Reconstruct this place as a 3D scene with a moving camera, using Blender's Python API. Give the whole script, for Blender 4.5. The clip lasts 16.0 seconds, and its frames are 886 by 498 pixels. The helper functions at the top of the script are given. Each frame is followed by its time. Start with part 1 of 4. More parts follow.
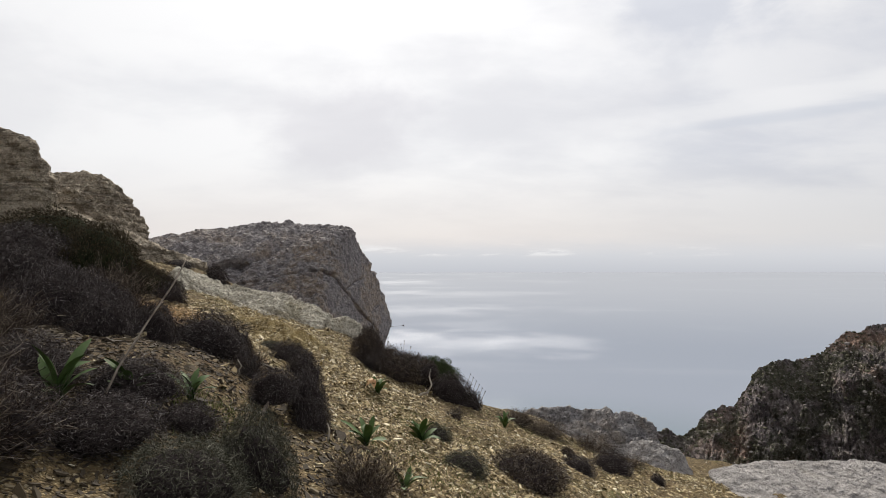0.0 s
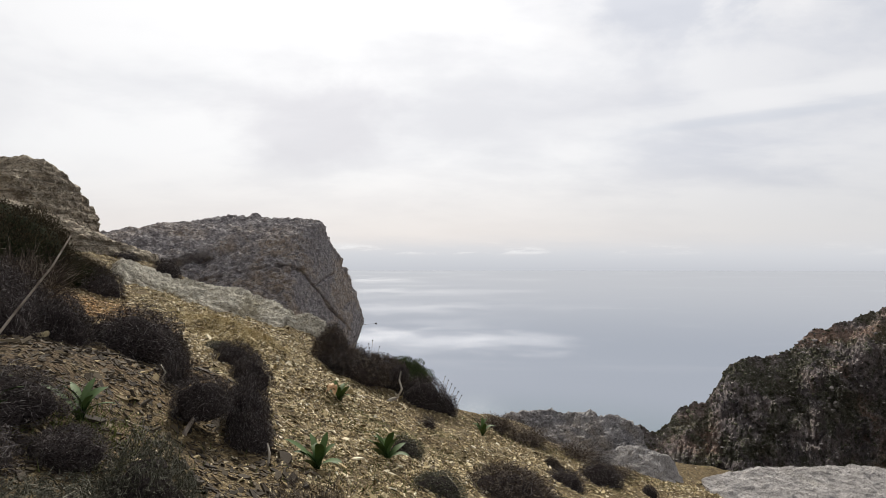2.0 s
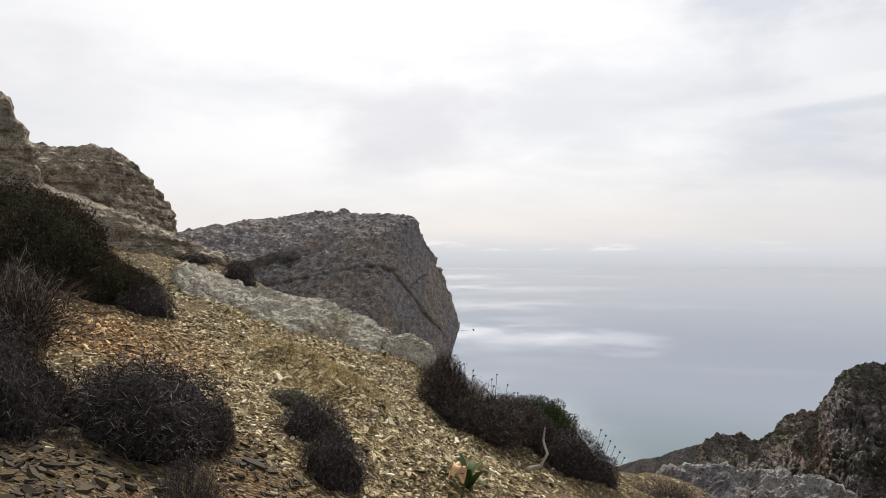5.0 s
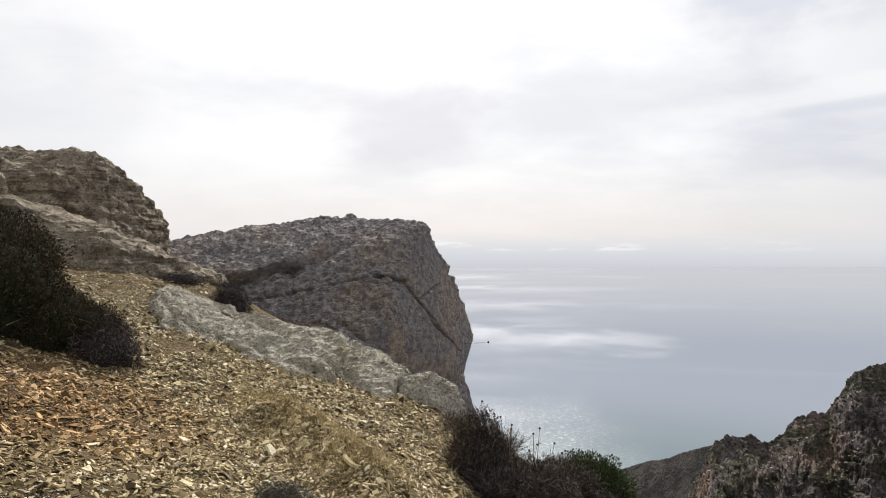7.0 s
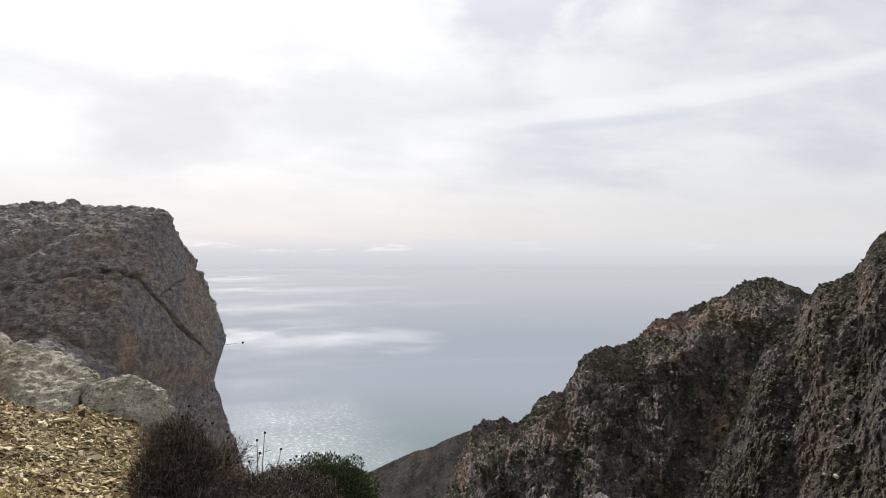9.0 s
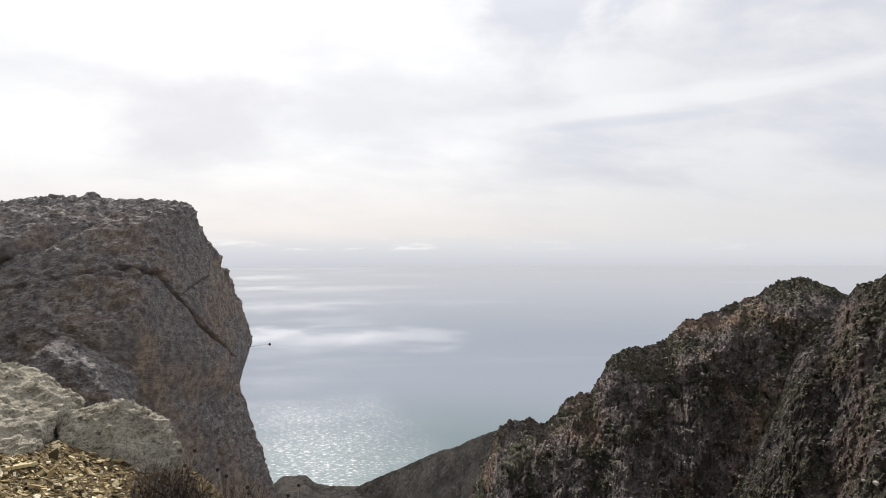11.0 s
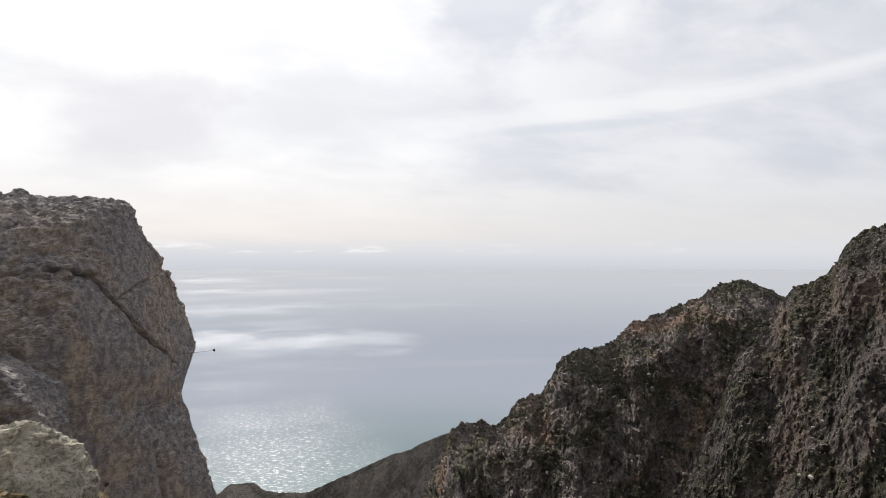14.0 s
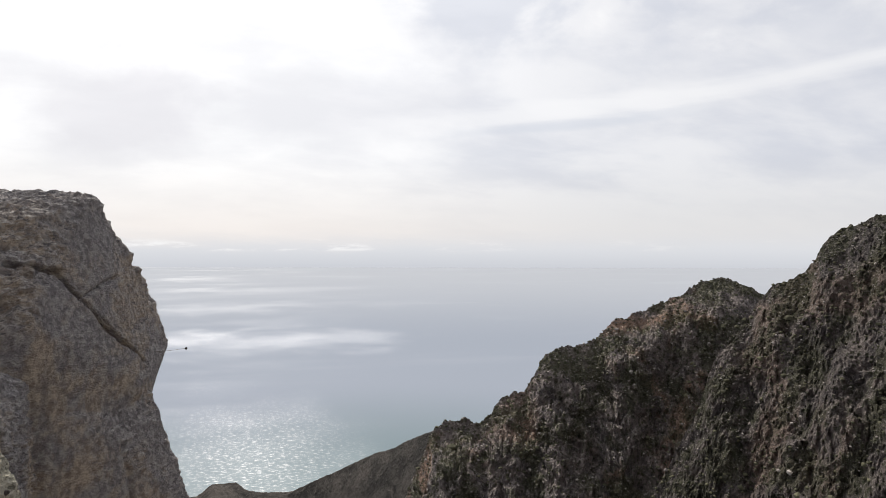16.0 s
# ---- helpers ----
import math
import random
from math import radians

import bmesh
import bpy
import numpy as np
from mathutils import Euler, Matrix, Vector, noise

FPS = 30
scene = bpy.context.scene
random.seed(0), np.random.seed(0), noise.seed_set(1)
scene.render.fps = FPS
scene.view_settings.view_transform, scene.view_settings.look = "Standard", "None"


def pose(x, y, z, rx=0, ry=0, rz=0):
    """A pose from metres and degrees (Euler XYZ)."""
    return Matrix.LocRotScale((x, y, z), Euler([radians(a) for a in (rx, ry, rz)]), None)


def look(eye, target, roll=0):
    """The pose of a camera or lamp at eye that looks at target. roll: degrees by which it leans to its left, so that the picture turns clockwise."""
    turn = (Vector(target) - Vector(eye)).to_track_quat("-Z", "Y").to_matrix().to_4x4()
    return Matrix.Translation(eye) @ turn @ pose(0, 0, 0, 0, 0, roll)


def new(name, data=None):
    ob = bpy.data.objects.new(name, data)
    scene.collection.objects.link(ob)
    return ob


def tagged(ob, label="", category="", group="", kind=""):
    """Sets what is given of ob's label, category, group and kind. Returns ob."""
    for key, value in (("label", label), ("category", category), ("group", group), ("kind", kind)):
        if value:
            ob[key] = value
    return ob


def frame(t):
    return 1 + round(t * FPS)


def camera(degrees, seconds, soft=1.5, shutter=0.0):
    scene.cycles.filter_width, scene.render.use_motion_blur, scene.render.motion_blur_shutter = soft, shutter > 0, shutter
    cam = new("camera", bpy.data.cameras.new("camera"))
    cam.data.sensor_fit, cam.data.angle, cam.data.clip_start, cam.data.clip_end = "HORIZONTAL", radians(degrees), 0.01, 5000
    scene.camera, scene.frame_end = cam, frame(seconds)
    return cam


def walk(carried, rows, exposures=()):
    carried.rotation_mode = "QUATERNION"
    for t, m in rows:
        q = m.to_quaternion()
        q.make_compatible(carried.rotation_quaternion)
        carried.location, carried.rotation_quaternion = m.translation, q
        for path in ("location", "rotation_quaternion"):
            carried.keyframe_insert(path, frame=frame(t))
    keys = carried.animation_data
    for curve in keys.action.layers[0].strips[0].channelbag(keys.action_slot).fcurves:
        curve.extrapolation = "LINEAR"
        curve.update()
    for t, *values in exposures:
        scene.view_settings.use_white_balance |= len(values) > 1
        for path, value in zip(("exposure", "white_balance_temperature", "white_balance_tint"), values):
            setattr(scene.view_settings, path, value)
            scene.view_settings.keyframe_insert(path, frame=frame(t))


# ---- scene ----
cam = camera(69.7, 16.0, 0.8)
PATH = [
    (0, (-0.216, 1.034, 1.412), (-0.186, 3.033, 1.425), -0.05),
    (0.5, (-0.194, 1.212, 1.376), (-0.125, 3.210, 1.388), -0.04),
    (1, (-0.146, 1.357, 1.363), (-0.050, 3.355, 1.372), -0.03),
    (1.5, (-0.145, 1.572, 1.345), (-0.043, 3.569, 1.354), -0.03),
    (2, (-0.161, 1.828, 1.315), (-0.055, 3.825, 1.322), 0.07),
    (2.5, (-0.146, 2.071, 1.260), (-0.056, 4.069, 1.265), -0.04),
    (3, (-0.193, 2.398, 1.231), (-0.138, 4.398, 1.232), 0.06),
    (3.5, (-0.230, 2.784, 1.183), (-0.210, 4.784, 1.181), 0.05),
    (4, (-0.387, 3.195, 1.178), (-0.449, 5.194, 1.174), 0.04),
    (4.5, (-0.514, 3.591, 1.265), (-0.637, 5.588, 1.259), 0.13),
    (4.7, (-0.572, 3.745, 1.312), (-0.721, 5.740, 1.307), 0.13),
    (7, (-0.927, 5.009, 1.571), (-1.105, 7.001, 1.568), -0.07),
    (7.5, (-0.856, 5.215, 1.528), (-0.744, 7.212, 1.524), -0.03),
    (8, (-0.830, 5.419, 1.498), (-0.503, 7.392, 1.495), 0.01),
    (8.5, (-0.714, 5.624, 1.374), (-0.243, 7.567, 1.371), -0.05),
    (9, (-0.597, 5.765, 1.350), (-0.069, 7.693, 1.347), -0.13),
    (11.5, (-0.674, 7.257, 1.271), (-0.258, 9.213, 1.266), -0.06),
    (12, (-0.733, 7.433, 1.291), (-0.354, 9.397, 1.289), -0.07),
    (12.5, (-0.590, 7.405, 1.256), (-0.232, 9.373, 1.260), -0.18),
    (13, (-0.569, 7.359, 1.241), (-0.130, 9.310, 1.246), -0.16),
    (13.5, (-0.633, 7.339, 1.278), (-0.080, 9.261, 1.281), 0.08),
    (14, (-0.587, 7.295, 1.254), (0.009, 9.204, 1.257), 0.09),
    (14.5, (-0.588, 7.291, 1.246), (0.050, 9.186, 1.248), 0.01),
    (15, (-0.573, 7.333, 1.240), (0.096, 9.218, 1.242), 0.12),
    (15.5, (-0.556, 7.422, 1.209), (0.103, 9.310, 1.210), 0.11),
    (16, (-0.388, 7.456, 1.197), (0.256, 9.350, 1.195), 0.11),
]
walk(cam, [(t, look(eye, target, roll)) for t, eye, target, roll in PATH],
     [(0, -0.12), (3, -0.08), (5, -0.04), (7, 0.0), (16, 0.0)])

# ---- world, sun and sky ----
SUN_AZ, SUN_EL = radians(-2), radians(41)        # bearing from +y to the right, and height
SUN_DIR = Vector((math.sin(SUN_AZ) * math.cos(SUN_EL), math.cos(SUN_AZ) * math.cos(SUN_EL), math.sin(SUN_EL)))
SEA = -150.0


class Nodes:
    """A short way to write node trees."""

    def __init__(self, tree):
        self.t = tree

    def n(self, kind, **props):
        node = self.t.nodes.new("ShaderNode" + kind)
        for k, v in props.items():
            if k == "operation":
                node.operation = v
            elif k == "blend_type":
                node.blend_type = v
            elif k == "data_type":
                node.data_type = v
            elif k == "feature":
                node.feature = v
        return node

    def put(self, sock, v):
        if isinstance(v, bpy.types.NodeSocket):
            self.t.links.new(v, sock)
        elif isinstance(v, (int, float)) and sock.type in ("VECTOR", "RGBA"):
            sock.default_value = (v, v, v, 1)[:len(sock.default_value)]
        elif isinstance(v, tuple) and sock.type == "RGBA" and len(v) == 3:
            sock.default_value = (*v, 1)
        else:
            sock.default_value = v

    def math(self, op, a, b=0.0, c=0.0, clamp=False):
        m = self.n("Math", operation=op)
        m.use_clamp = clamp
        for i, v in enumerate((a, b, c)):
            self.put(m.inputs[i], v)
        return m.outputs[0]

    def vec(self, op, a, b=(0, 0, 0)):
        m = self.n("VectorMath", operation=op)
        self.put(m.inputs[0], a), self.put(m.inputs[1], b)
        return m.outputs["Value"] if op in ("DOT_PRODUCT", "LENGTH") else m.outputs[0]

    def mix(self, f, a, b, blend="MIX"):
        m = self.n("Mix", data_type="RGBA", blend_type=blend)
        self.put(m.inputs[0], f), self.put(m.inputs[6], a), self.put(m.inputs[7], b)
        return m.outputs[2]

    def ramp(self, f, a, b, lo=0.0, hi=1.0):
        m = self.n("MapRange")
        m.interpolation_type = "SMOOTHSTEP"
        for i, v in enumerate((f, a, b, lo, hi)):
            self.put(m.inputs[i], v)
        return m.outputs[0]

    def noise(self, vector, scale, detail=4.0, rough=0.55, warp=0.0):
        m = self.n("TexNoise")
        self.put(m.inputs["Vector"], vector)
        for k, v in (("Scale", scale), ("Detail", detail), ("Roughness", rough), ("Distortion", warp)):
            m.inputs[k].default_value = v
        return m.outputs[0]

    def voronoi(self, vector, scale, feature="F1"):
        m = self.n("TexVoronoi", feature=feature)
        self.put(m.inputs["Vector"], vector)
        m.inputs["Scale"].default_value = scale
        return m.outputs["Distance"]

    def scaled(self, vector, s):
        return self.vec("MULTIPLY", vector, s)

    def bump(self, height, strength, distance):
        m = self.n("Bump")
        self.put(m.inputs["Height"], height)
        m.inputs["Strength"].default_value, m.inputs["Distance"].default_value = strength, distance
        return m.outputs[0]


world = bpy.data.worlds.new("sky")
scene.world = world
world.use_nodes = True
w = Nodes(world.node_tree)
sky = w.n("TexSky")
sky.sky_type, sky.sun_disc = "NISHITA", False
sky.sun_elevation, sky.sun_rotation = SUN_EL, SUN_AZ
way = w.n("TexCoord").outputs["Generated"]
sep = w.n("SeparateXYZ")
w.put(sep.inputs[0], way)
up = sep.outputs[2]
lift = w.math("ADD", w.math("MAXIMUM", up, 0.0), 0.30)
comb = w.n("CombineXYZ")
w.put(comb.inputs[0], w.math("DIVIDE", sep.outputs[0], lift))
w.put(comb.inputs[1], w.math("DIVIDE", sep.outputs[1], lift))
w.put(comb.inputs[2], w.math("MULTIPLY", up, 2.0))
plan = comb.outputs[0]
bearing = w.math("MULTIPLY", w.math("ARCTAN2", sep.outputs[0], sep.outputs[1]), 57.3)      # degrees from +y to the right
height = w.math("MULTIPLY", w.math("ARCSINE", up), 57.3)
place = w.n("CombineXYZ")
w.put(place.inputs[0], bearing), w.put(place.inputs[1], height)
big = w.noise(w.scaled(plan, (0.7, 1.0, 1.0)), 1.3, 5, 0.5, 0.3)
fine = w.noise(w.scaled(plan, (0.8, 1.2, 1.0)), 3.4, 6, 0.55, 0.2)
puff = w.noise(w.scaled(place.outputs[0], (0.11, 0.17, 0.0)), 1.0, 6, 0.55, 0.2)
wisp = w.noise(w.scaled(place.outputs[0], (0.035, 0.30, 0.0)), 1.0, 5, 0.55, 0.5)


def cloud_at(b0, h0, rb, rh, ragged=0.9):
    """A soft cloud round one bearing and height, ragged at its edge."""
    d = w.vec("LENGTH", w.vec("MULTIPLY", w.vec("SUBTRACT", place.outputs[0], (b0, h0, 0)), (1 / rb, 1 / rh, 0)))
    return w.ramp(w.math("ADD", d, w.math("MULTIPLY", w.math("SUBTRACT", puff, 0.5), ragged * 2.4)), 1.1, 0.25)


near_sun = w.math("MAXIMUM", w.vec("DOT_PRODUCT", way, tuple(SUN_DIR)), 0.0)
glow = w.math("ADD", w.math("MULTIPLY", w.math("POWER", near_sun, 8.0), 0.30), w.math("MULTIPLY", w.math("POWER", near_sun, 60.0), 0.8))
cloud = w.math("ADD", w.math("MULTIPLY", big, 0.6), w.math("MULTIPLY", fine, 0.4))
thin = w.ramp(cloud, 0.38, 0.60)
# thick white veil before the sun, thinner and bluer away from it, with puffs
side = w.ramp(bearing, 4, 34)
veil = w.mix(thin, w.mix(side, (0.86, 0.86, 0.885), (0.655, 0.675, 0.745)), w.mix(side, (0.97, 0.965, 0.97), (0.84, 0.84, 0.865)))
high = w.math("MULTIPLY", w.ramp(height, 13, 20), w.ramp(bearing, 6, 18))
veil = w.mix(w.math("MULTIPLY", high, w.ramp(puff, 0.38, 0.56, 0.75, 0.0)), veil, (0.63, 0.655, 0.73))
veil = w.mix(w.math("MULTIPLY", high, w.ramp(puff, 0.56, 0.70, 0.0, 0.75)), veil, (0.95, 0.94, 0.945))
# the milky band over the horizon
veil = w.mix(w.ramp(height, 9.0, 1.0, 0.0, 0.85), veil, w.mix(w.ramp(bearing, 0, 40), (0.845, 0.80, 0.785), (0.75, 0.745, 0.76)))
# grey cloud under the brightest sky, and its long tail
veil = w.mix(w.math("MULTIPLY", cloud_at(-8, 11.5, 9, 5.5), 0.85), veil, (0.765, 0.755, 0.79))
veil = w.mix(w.math("MULTIPLY", cloud_at(10, 12.0, 16, 4.0), 0.5), veil, (0.745, 0.745, 0.785))
veil = w.mix(w.math("MULTIPLY", cloud_at(-38, 10.0, 13, 9), 0.45), veil, (0.775, 0.77, 0.80))
# white streak that rises to the right, with a blue gap under it
rise = w.math("SUBTRACT", height, w.math("MULTIPLY", w.math("SUBTRACT", bearing, 18), 0.085))
streak = w.math("MULTIPLY", w.ramp(w.math("ABSOLUTE", w.math("SUBTRACT", w.math("ADD", rise, w.math("MULTIPLY", wisp, 3.0)), 12.6)), 1.3, 0.1), w.ramp(bearing, 13, 26))
gap = w.math("MULTIPLY", w.ramp(w.math("ABSOLUTE", w.math("SUBTRACT", w.math("ADD", rise, w.math("MULTIPLY", wisp, 2.0)), 10.9)), 0.7, 0.1), w.ramp(w.math("ABSOLUTE", w.math("SUBTRACT", bearing, 30)), 14, 4))
veil = w.mix(w.math("MULTIPLY", streak, 0.7), veil, (0.93, 0.925, 0.935))
veil = w.mix(w.math("MULTIPLY", gap, 0.6), veil, (0.66, 0.69, 0.76))
bright = w.math("MULTIPLY", glow, w.math("ADD", w.math("MULTIPLY", thin, 0.5), 0.7))
clouds = w.mix(1.0, veil, w.mix(1.0, (1.0, 0.985, 0.96), bright, "MULTIPLY"), "ADD")
blue = w.mix(1.0, sky.outputs[0], (0.1, 0.1, 0.1), "MULTIPLY")
# unseen half of the sky away from the sun, dimmed to cut fill light
clouds = w.mix(1.0, clouds, w.ramp(sep.outputs[1], -0.25, 0.5, 0.74, 1.0), "MULTIPLY")
over = w.mix(0.95, blue, clouds)
# bank of small bright clouds low over the sea, and haze under the horizon
bank = w.noise(w.scaled(place.outputs[0], (0.15, 0.9, 0.0)), 1.0, 6, 0.62)
low = w.math("MULTIPLY", w.ramp(height, -0.35, -0.05), w.ramp(height, 0.95, 0.25))
under = w.mix(w.ramp(height, -2.4, 0.5), (0.60, 0.622, 0.672), (0.735, 0.748, 0.782))
shade = w.mix(w.ramp(w.math("ADD", height, w.math("MULTIPLY", bank, 1.6)), 0.2, 2.6), under, over)
shade = w.mix(w.math("MULTIPLY", low, w.math("MULTIPLY", w.ramp(bank, 0.52, 0.66), w.ramp(bearing, 35, 0, 0.2, 0.9))), shade, (0.95, 0.95, 0.955))
back = world.node_tree.nodes["Background"]
w.put(back.inputs[0], shade)
back.inputs[1].default_value = 1.0

sun = new("sun", bpy.data.lights.new("sun", "SUN"))
sun.data.energy, sun.data.angle, sun.data.color = 4.4, radians(3), (1.0, 0.94, 0.84)
sun.matrix_world = look(SUN_DIR * 50, (0, 0, 0))


# ---- numeric noise ----
def lattice(i, j, k, seed):
    v = (i * 374761393 + j * 668265263 + k * 2147483647 + seed * 1274126177) & 0xFFFFFFFF
    v = ((v ^ (v >> 13)) * 1274126177) & 0xFFFFFFFF
    return ((v ^ (v >> 16)) & 0xFFFF) / 32767.5 - 1.0


def vnoise(p, seed=0):
    """Smooth value noise from -1 to 1 at points p (N, 3)."""
    p = np.asarray(p, float)
    c = np.floor(p).astype(np.int64)
    f = p - c
    f = f * f * (3 - 2 * f)
    out = 0
    for a in (0, 1):
        for b in (0, 1):
            for d in (0, 1):
                wgt = (f[:, 0] if a else 1 - f[:, 0]) * (f[:, 1] if b else 1 - f[:, 1]) * (f[:, 2] if d else 1 - f[:, 2])
                out = out + wgt * lattice(c[:, 0] + a, c[:, 1] + b, c[:, 2] + d, seed)
    return out


def fbm(p, scale, octaves=4, seed=0, gain=0.5):
    p = np.asarray(p, float) * scale
    out, amp = 0, 1.0
    for o in range(octaves):
        out = out + amp * vnoise(p + 17.3 * o, seed + o)
        p, amp = p * 2.03, amp * gain
    return out


def ridged(p, scale, octaves=4, seed=0):
    p = np.asarray(p, float) * scale
    out, amp = 0, 1.0
    for o in range(octaves):
        out = out + amp * (1 - 2 * np.abs(vnoise(p + 9.1 * o, seed + o)))
        p, amp = p * 2.1, amp * 0.5
    return out


def cells(p, scale, seed=0):
    """Distances to the nearest and next nearest of scattered points, and the nearest one's own number."""
    p = np.asarray(p, float) * scale
    c = np.floor(p).astype(np.int64)
    f1, f2, own = np.full(len(p), 9.0), np.full(len(p), 9.0), np.zeros(len(p))
    for i in (-1, 0, 1):
        for j in (-1, 0, 1):
            for k in (-1, 0, 1):
                q = c + (i, j, k)
                s = [lattice(q[:, 0], q[:, 1], q[:, 2], seed + m) for m in range(3)]
                d = np.sqrt(sum((q[:, m] + 0.5 + 0.45 * s[m] - p[:, m]) ** 2 for m in range(3)))
                near = d < f1
                f2 = np.where(near, f1, np.minimum(f2, d))
                own = np.where(near, s[0] * 0.5 + s[1] * 0.5, own)
                f1 = np.where(near, d, f1)
    return f1, f2, own


def blocks(p, scale, seed, gap=0.07):
    """Broken blocks: each sits a little in or out, with open joints between."""
    f1, f2, own = cells(p, scale, seed)
    return 0.6 * own - 0.9 * np.exp(-((f2 - f1) / gap) ** 2)


def smooth(a, b, v):
    u = np.clip((np.asarray(v, float) - a) / (b - a), 0, 1)
    return u * u * (3 - 2 * u)


# ---- mesh helpers ----
def mesh_of(name, verts, faces, material=None, soft=False):
    me = bpy.data.meshes.new(name)
    me.from_pydata(np.asarray(verts).tolist(), [], faces if isinstance(faces, list) else faces.tolist())
    if soft:
        me.shade_smooth()
    if material:
        me.materials.append(material)
    return me


def part(name, me, parent, label=""):
    ob = new(name, me)
    ob.parent = parent
    return tagged(ob, label)


def grid_faces(rows, cols):
    i = np.arange((rows - 1) * (cols - 1))
    a = i // (cols - 1) * cols + i % (cols - 1)
    return np.stack((a, a + 1, a + cols + 1, a + cols), 1)


def material(name, build, rough=0.85, spec=0.3):
    m = bpy.data.materials.new(name)
    m.use_nodes = True
    t = Nodes(m.node_tree)
    b = m.node_tree.nodes["Principled BSDF"]
    b.inputs["Roughness"].default_value = rough
    b.inputs["Specular IOR Level"].default_value = spec
    colour, normal = build(t, t.n("TexCoord").outputs["Object"], b)
    t.put(b.inputs["Base Color"], colour)
    if normal is not None:
        t.put(b.inputs["Normal"], normal)
    return m


# ---- materials ----
def rock_look(pale, dark, stain, grain=1.0, stain_at=0.56, pits=0.5, strata=0.0, relief=1.0):
    def build(t, p, b):
        wide = t.noise(p, 0.55 * grain, 4, 0.6, 0.5)
        mid = t.noise(p, 6.0 * grain, 8, 0.78, 0.2)
        small = t.noise(p, 24 * grain, 6, 0.75)
        grit = t.noise(p, 55 * grain, 3, 0.75)
        c = t.mix(t.ramp(mid, 0.44, 0.56), dark, pale)
        c = t.mix(t.math("MULTIPLY", t.ramp(wide, stain_at, stain_at + 0.14), 0.6), c, stain)
        # low spots darkened: crevice shade painted into the rock colour
        c = t.mix(t.ramp(small, 0.37, 0.45, 0.85, 0.0), c, t.mix(0.7, dark, (0.02, 0.02, 0.02)))
        c = t.mix(t.ramp(grit, 0.37, 0.44, 0.7, 0.0), c, t.mix(0.6, dark, (0.02, 0.02, 0.02)))
        c = t.mix(t.ramp(grit, 0.55, 0.63, 0.0, 0.6), c, t.mix(0.35, pale, (0.8, 0.77, 0.70)))
        cell = t.voronoi(t.vec("ADD", p, t.scaled(small, (0.12, 0.12, 0.12))), 4.5 * grain)
        h = t.math("ADD", t.math("MULTIPLY", mid, 0.45), t.math("MULTIPLY", small, 0.65))
        h = t.math("ADD", h, t.math("MULTIPLY", cell, pits))
        h = t.math("ADD", h, t.math("MULTIPLY", grit, 0.3))
        if strata:
            q = t.noise(t.scaled(p, (0.6, 0.6, 9.0)), 1.6 * grain, 4, 0.6, 0.4)
            h = t.math("ADD", h, t.math("MULTIPLY", q, strata))
            c = t.mix(t.ramp(q, 0.34, 0.5, 0.6, 0.0), c, t.mix(0.6, dark, (0.03, 0.025, 0.02)))
        return c, t.bump(h, 1.0, 0.15 * relief / grain)
    return build


def crag_look(t, p, b):
    wide = t.noise(p, 0.42, 5, 0.6, 0.8)
    patch = t.noise(p, 1.5, 6, 0.65, 0.6)
    streak = t.noise(t.scaled(p, (2.2, 2.2, 0.8)), 1.3, 5, 0.65, 0.3)
    mid = t.noise(p, 7.0, 7, 0.7)
    bed = t.noise(t.scaled(p, (1.0, 1.0, 2.6)), 5.5, 7, 0.72, 0.4)        # crusts and flakes along the bedding
    grit = t.noise(t.scaled(p, (1.0, 1.0, 1.6)), 26, 5, 0.75)
    c = t.mix(t.ramp(mid, 0.40, 0.60), (0.235, 0.215, 0.22), (0.43, 0.395, 0.385))
    rust = t.math("ADD", t.math("MULTIPLY", wide, 0.6), t.math("MULTIPLY", patch, 0.4))
    axis = t.n("SeparateXYZ")
    t.put(axis.inputs[0], t.n("NewGeometry").outputs["Normal"])
    # upward faces: weathered crust, with sunlit flecks and pit shade painted in
    sunlit_crust = t.ramp(t.math("ADD", axis.outputs[2], t.math("MULTIPLY", patch, 0.5)), 0.38, 0.72)
    c = t.mix(t.math("MULTIPLY", t.ramp(rust, 0.47, 0.58), t.math("SUBTRACT", 0.75, t.math("MULTIPLY", sunlit_crust, 0.35))), c, t.mix(t.ramp(mid, 0.4, 0.6), (0.34, 0.265, 0.205), (0.60, 0.485, 0.37)))
    c = t.mix(t.ramp(streak, 0.34, 0.46, 0.4, 0.0), c, (0.15, 0.145, 0.16))
    c = t.mix(t.math("MULTIPLY", sunlit_crust, t.ramp(bed, 0.55, 0.64, 0.0, 0.8)), c, (0.66, 0.63, 0.60))
    c = t.mix(t.math("MULTIPLY", t.math("ADD", 0.08, sunlit_crust), t.ramp(bed, 0.38, 0.49, 0.8, 0.0)), c, (0.10, 0.09, 0.097))
    c = t.mix(t.math("MULTIPLY", t.math("ADD", 0.1, sunlit_crust), t.ramp(grit, 0.38, 0.46, 0.5, 0.0)), c, (0.09, 0.08, 0.08))
    c = t.mix(t.math("MULTIPLY", t.math("ADD", 0.06, sunlit_crust), t.ramp(grit, 0.56, 0.65, 0.0, 0.45)), c, (0.70, 0.66, 0.61))
    h = t.math("ADD", t.math("ADD", t.math("MULTIPLY", mid, 0.5), t.math("MULTIPLY", bed, 0.8)), t.math("ADD", t.math("MULTIPLY", grit, 0.35), t.math("MULTIPLY", patch, 0.5)))
    return c, t.bump(h, 1.0, 0.16)


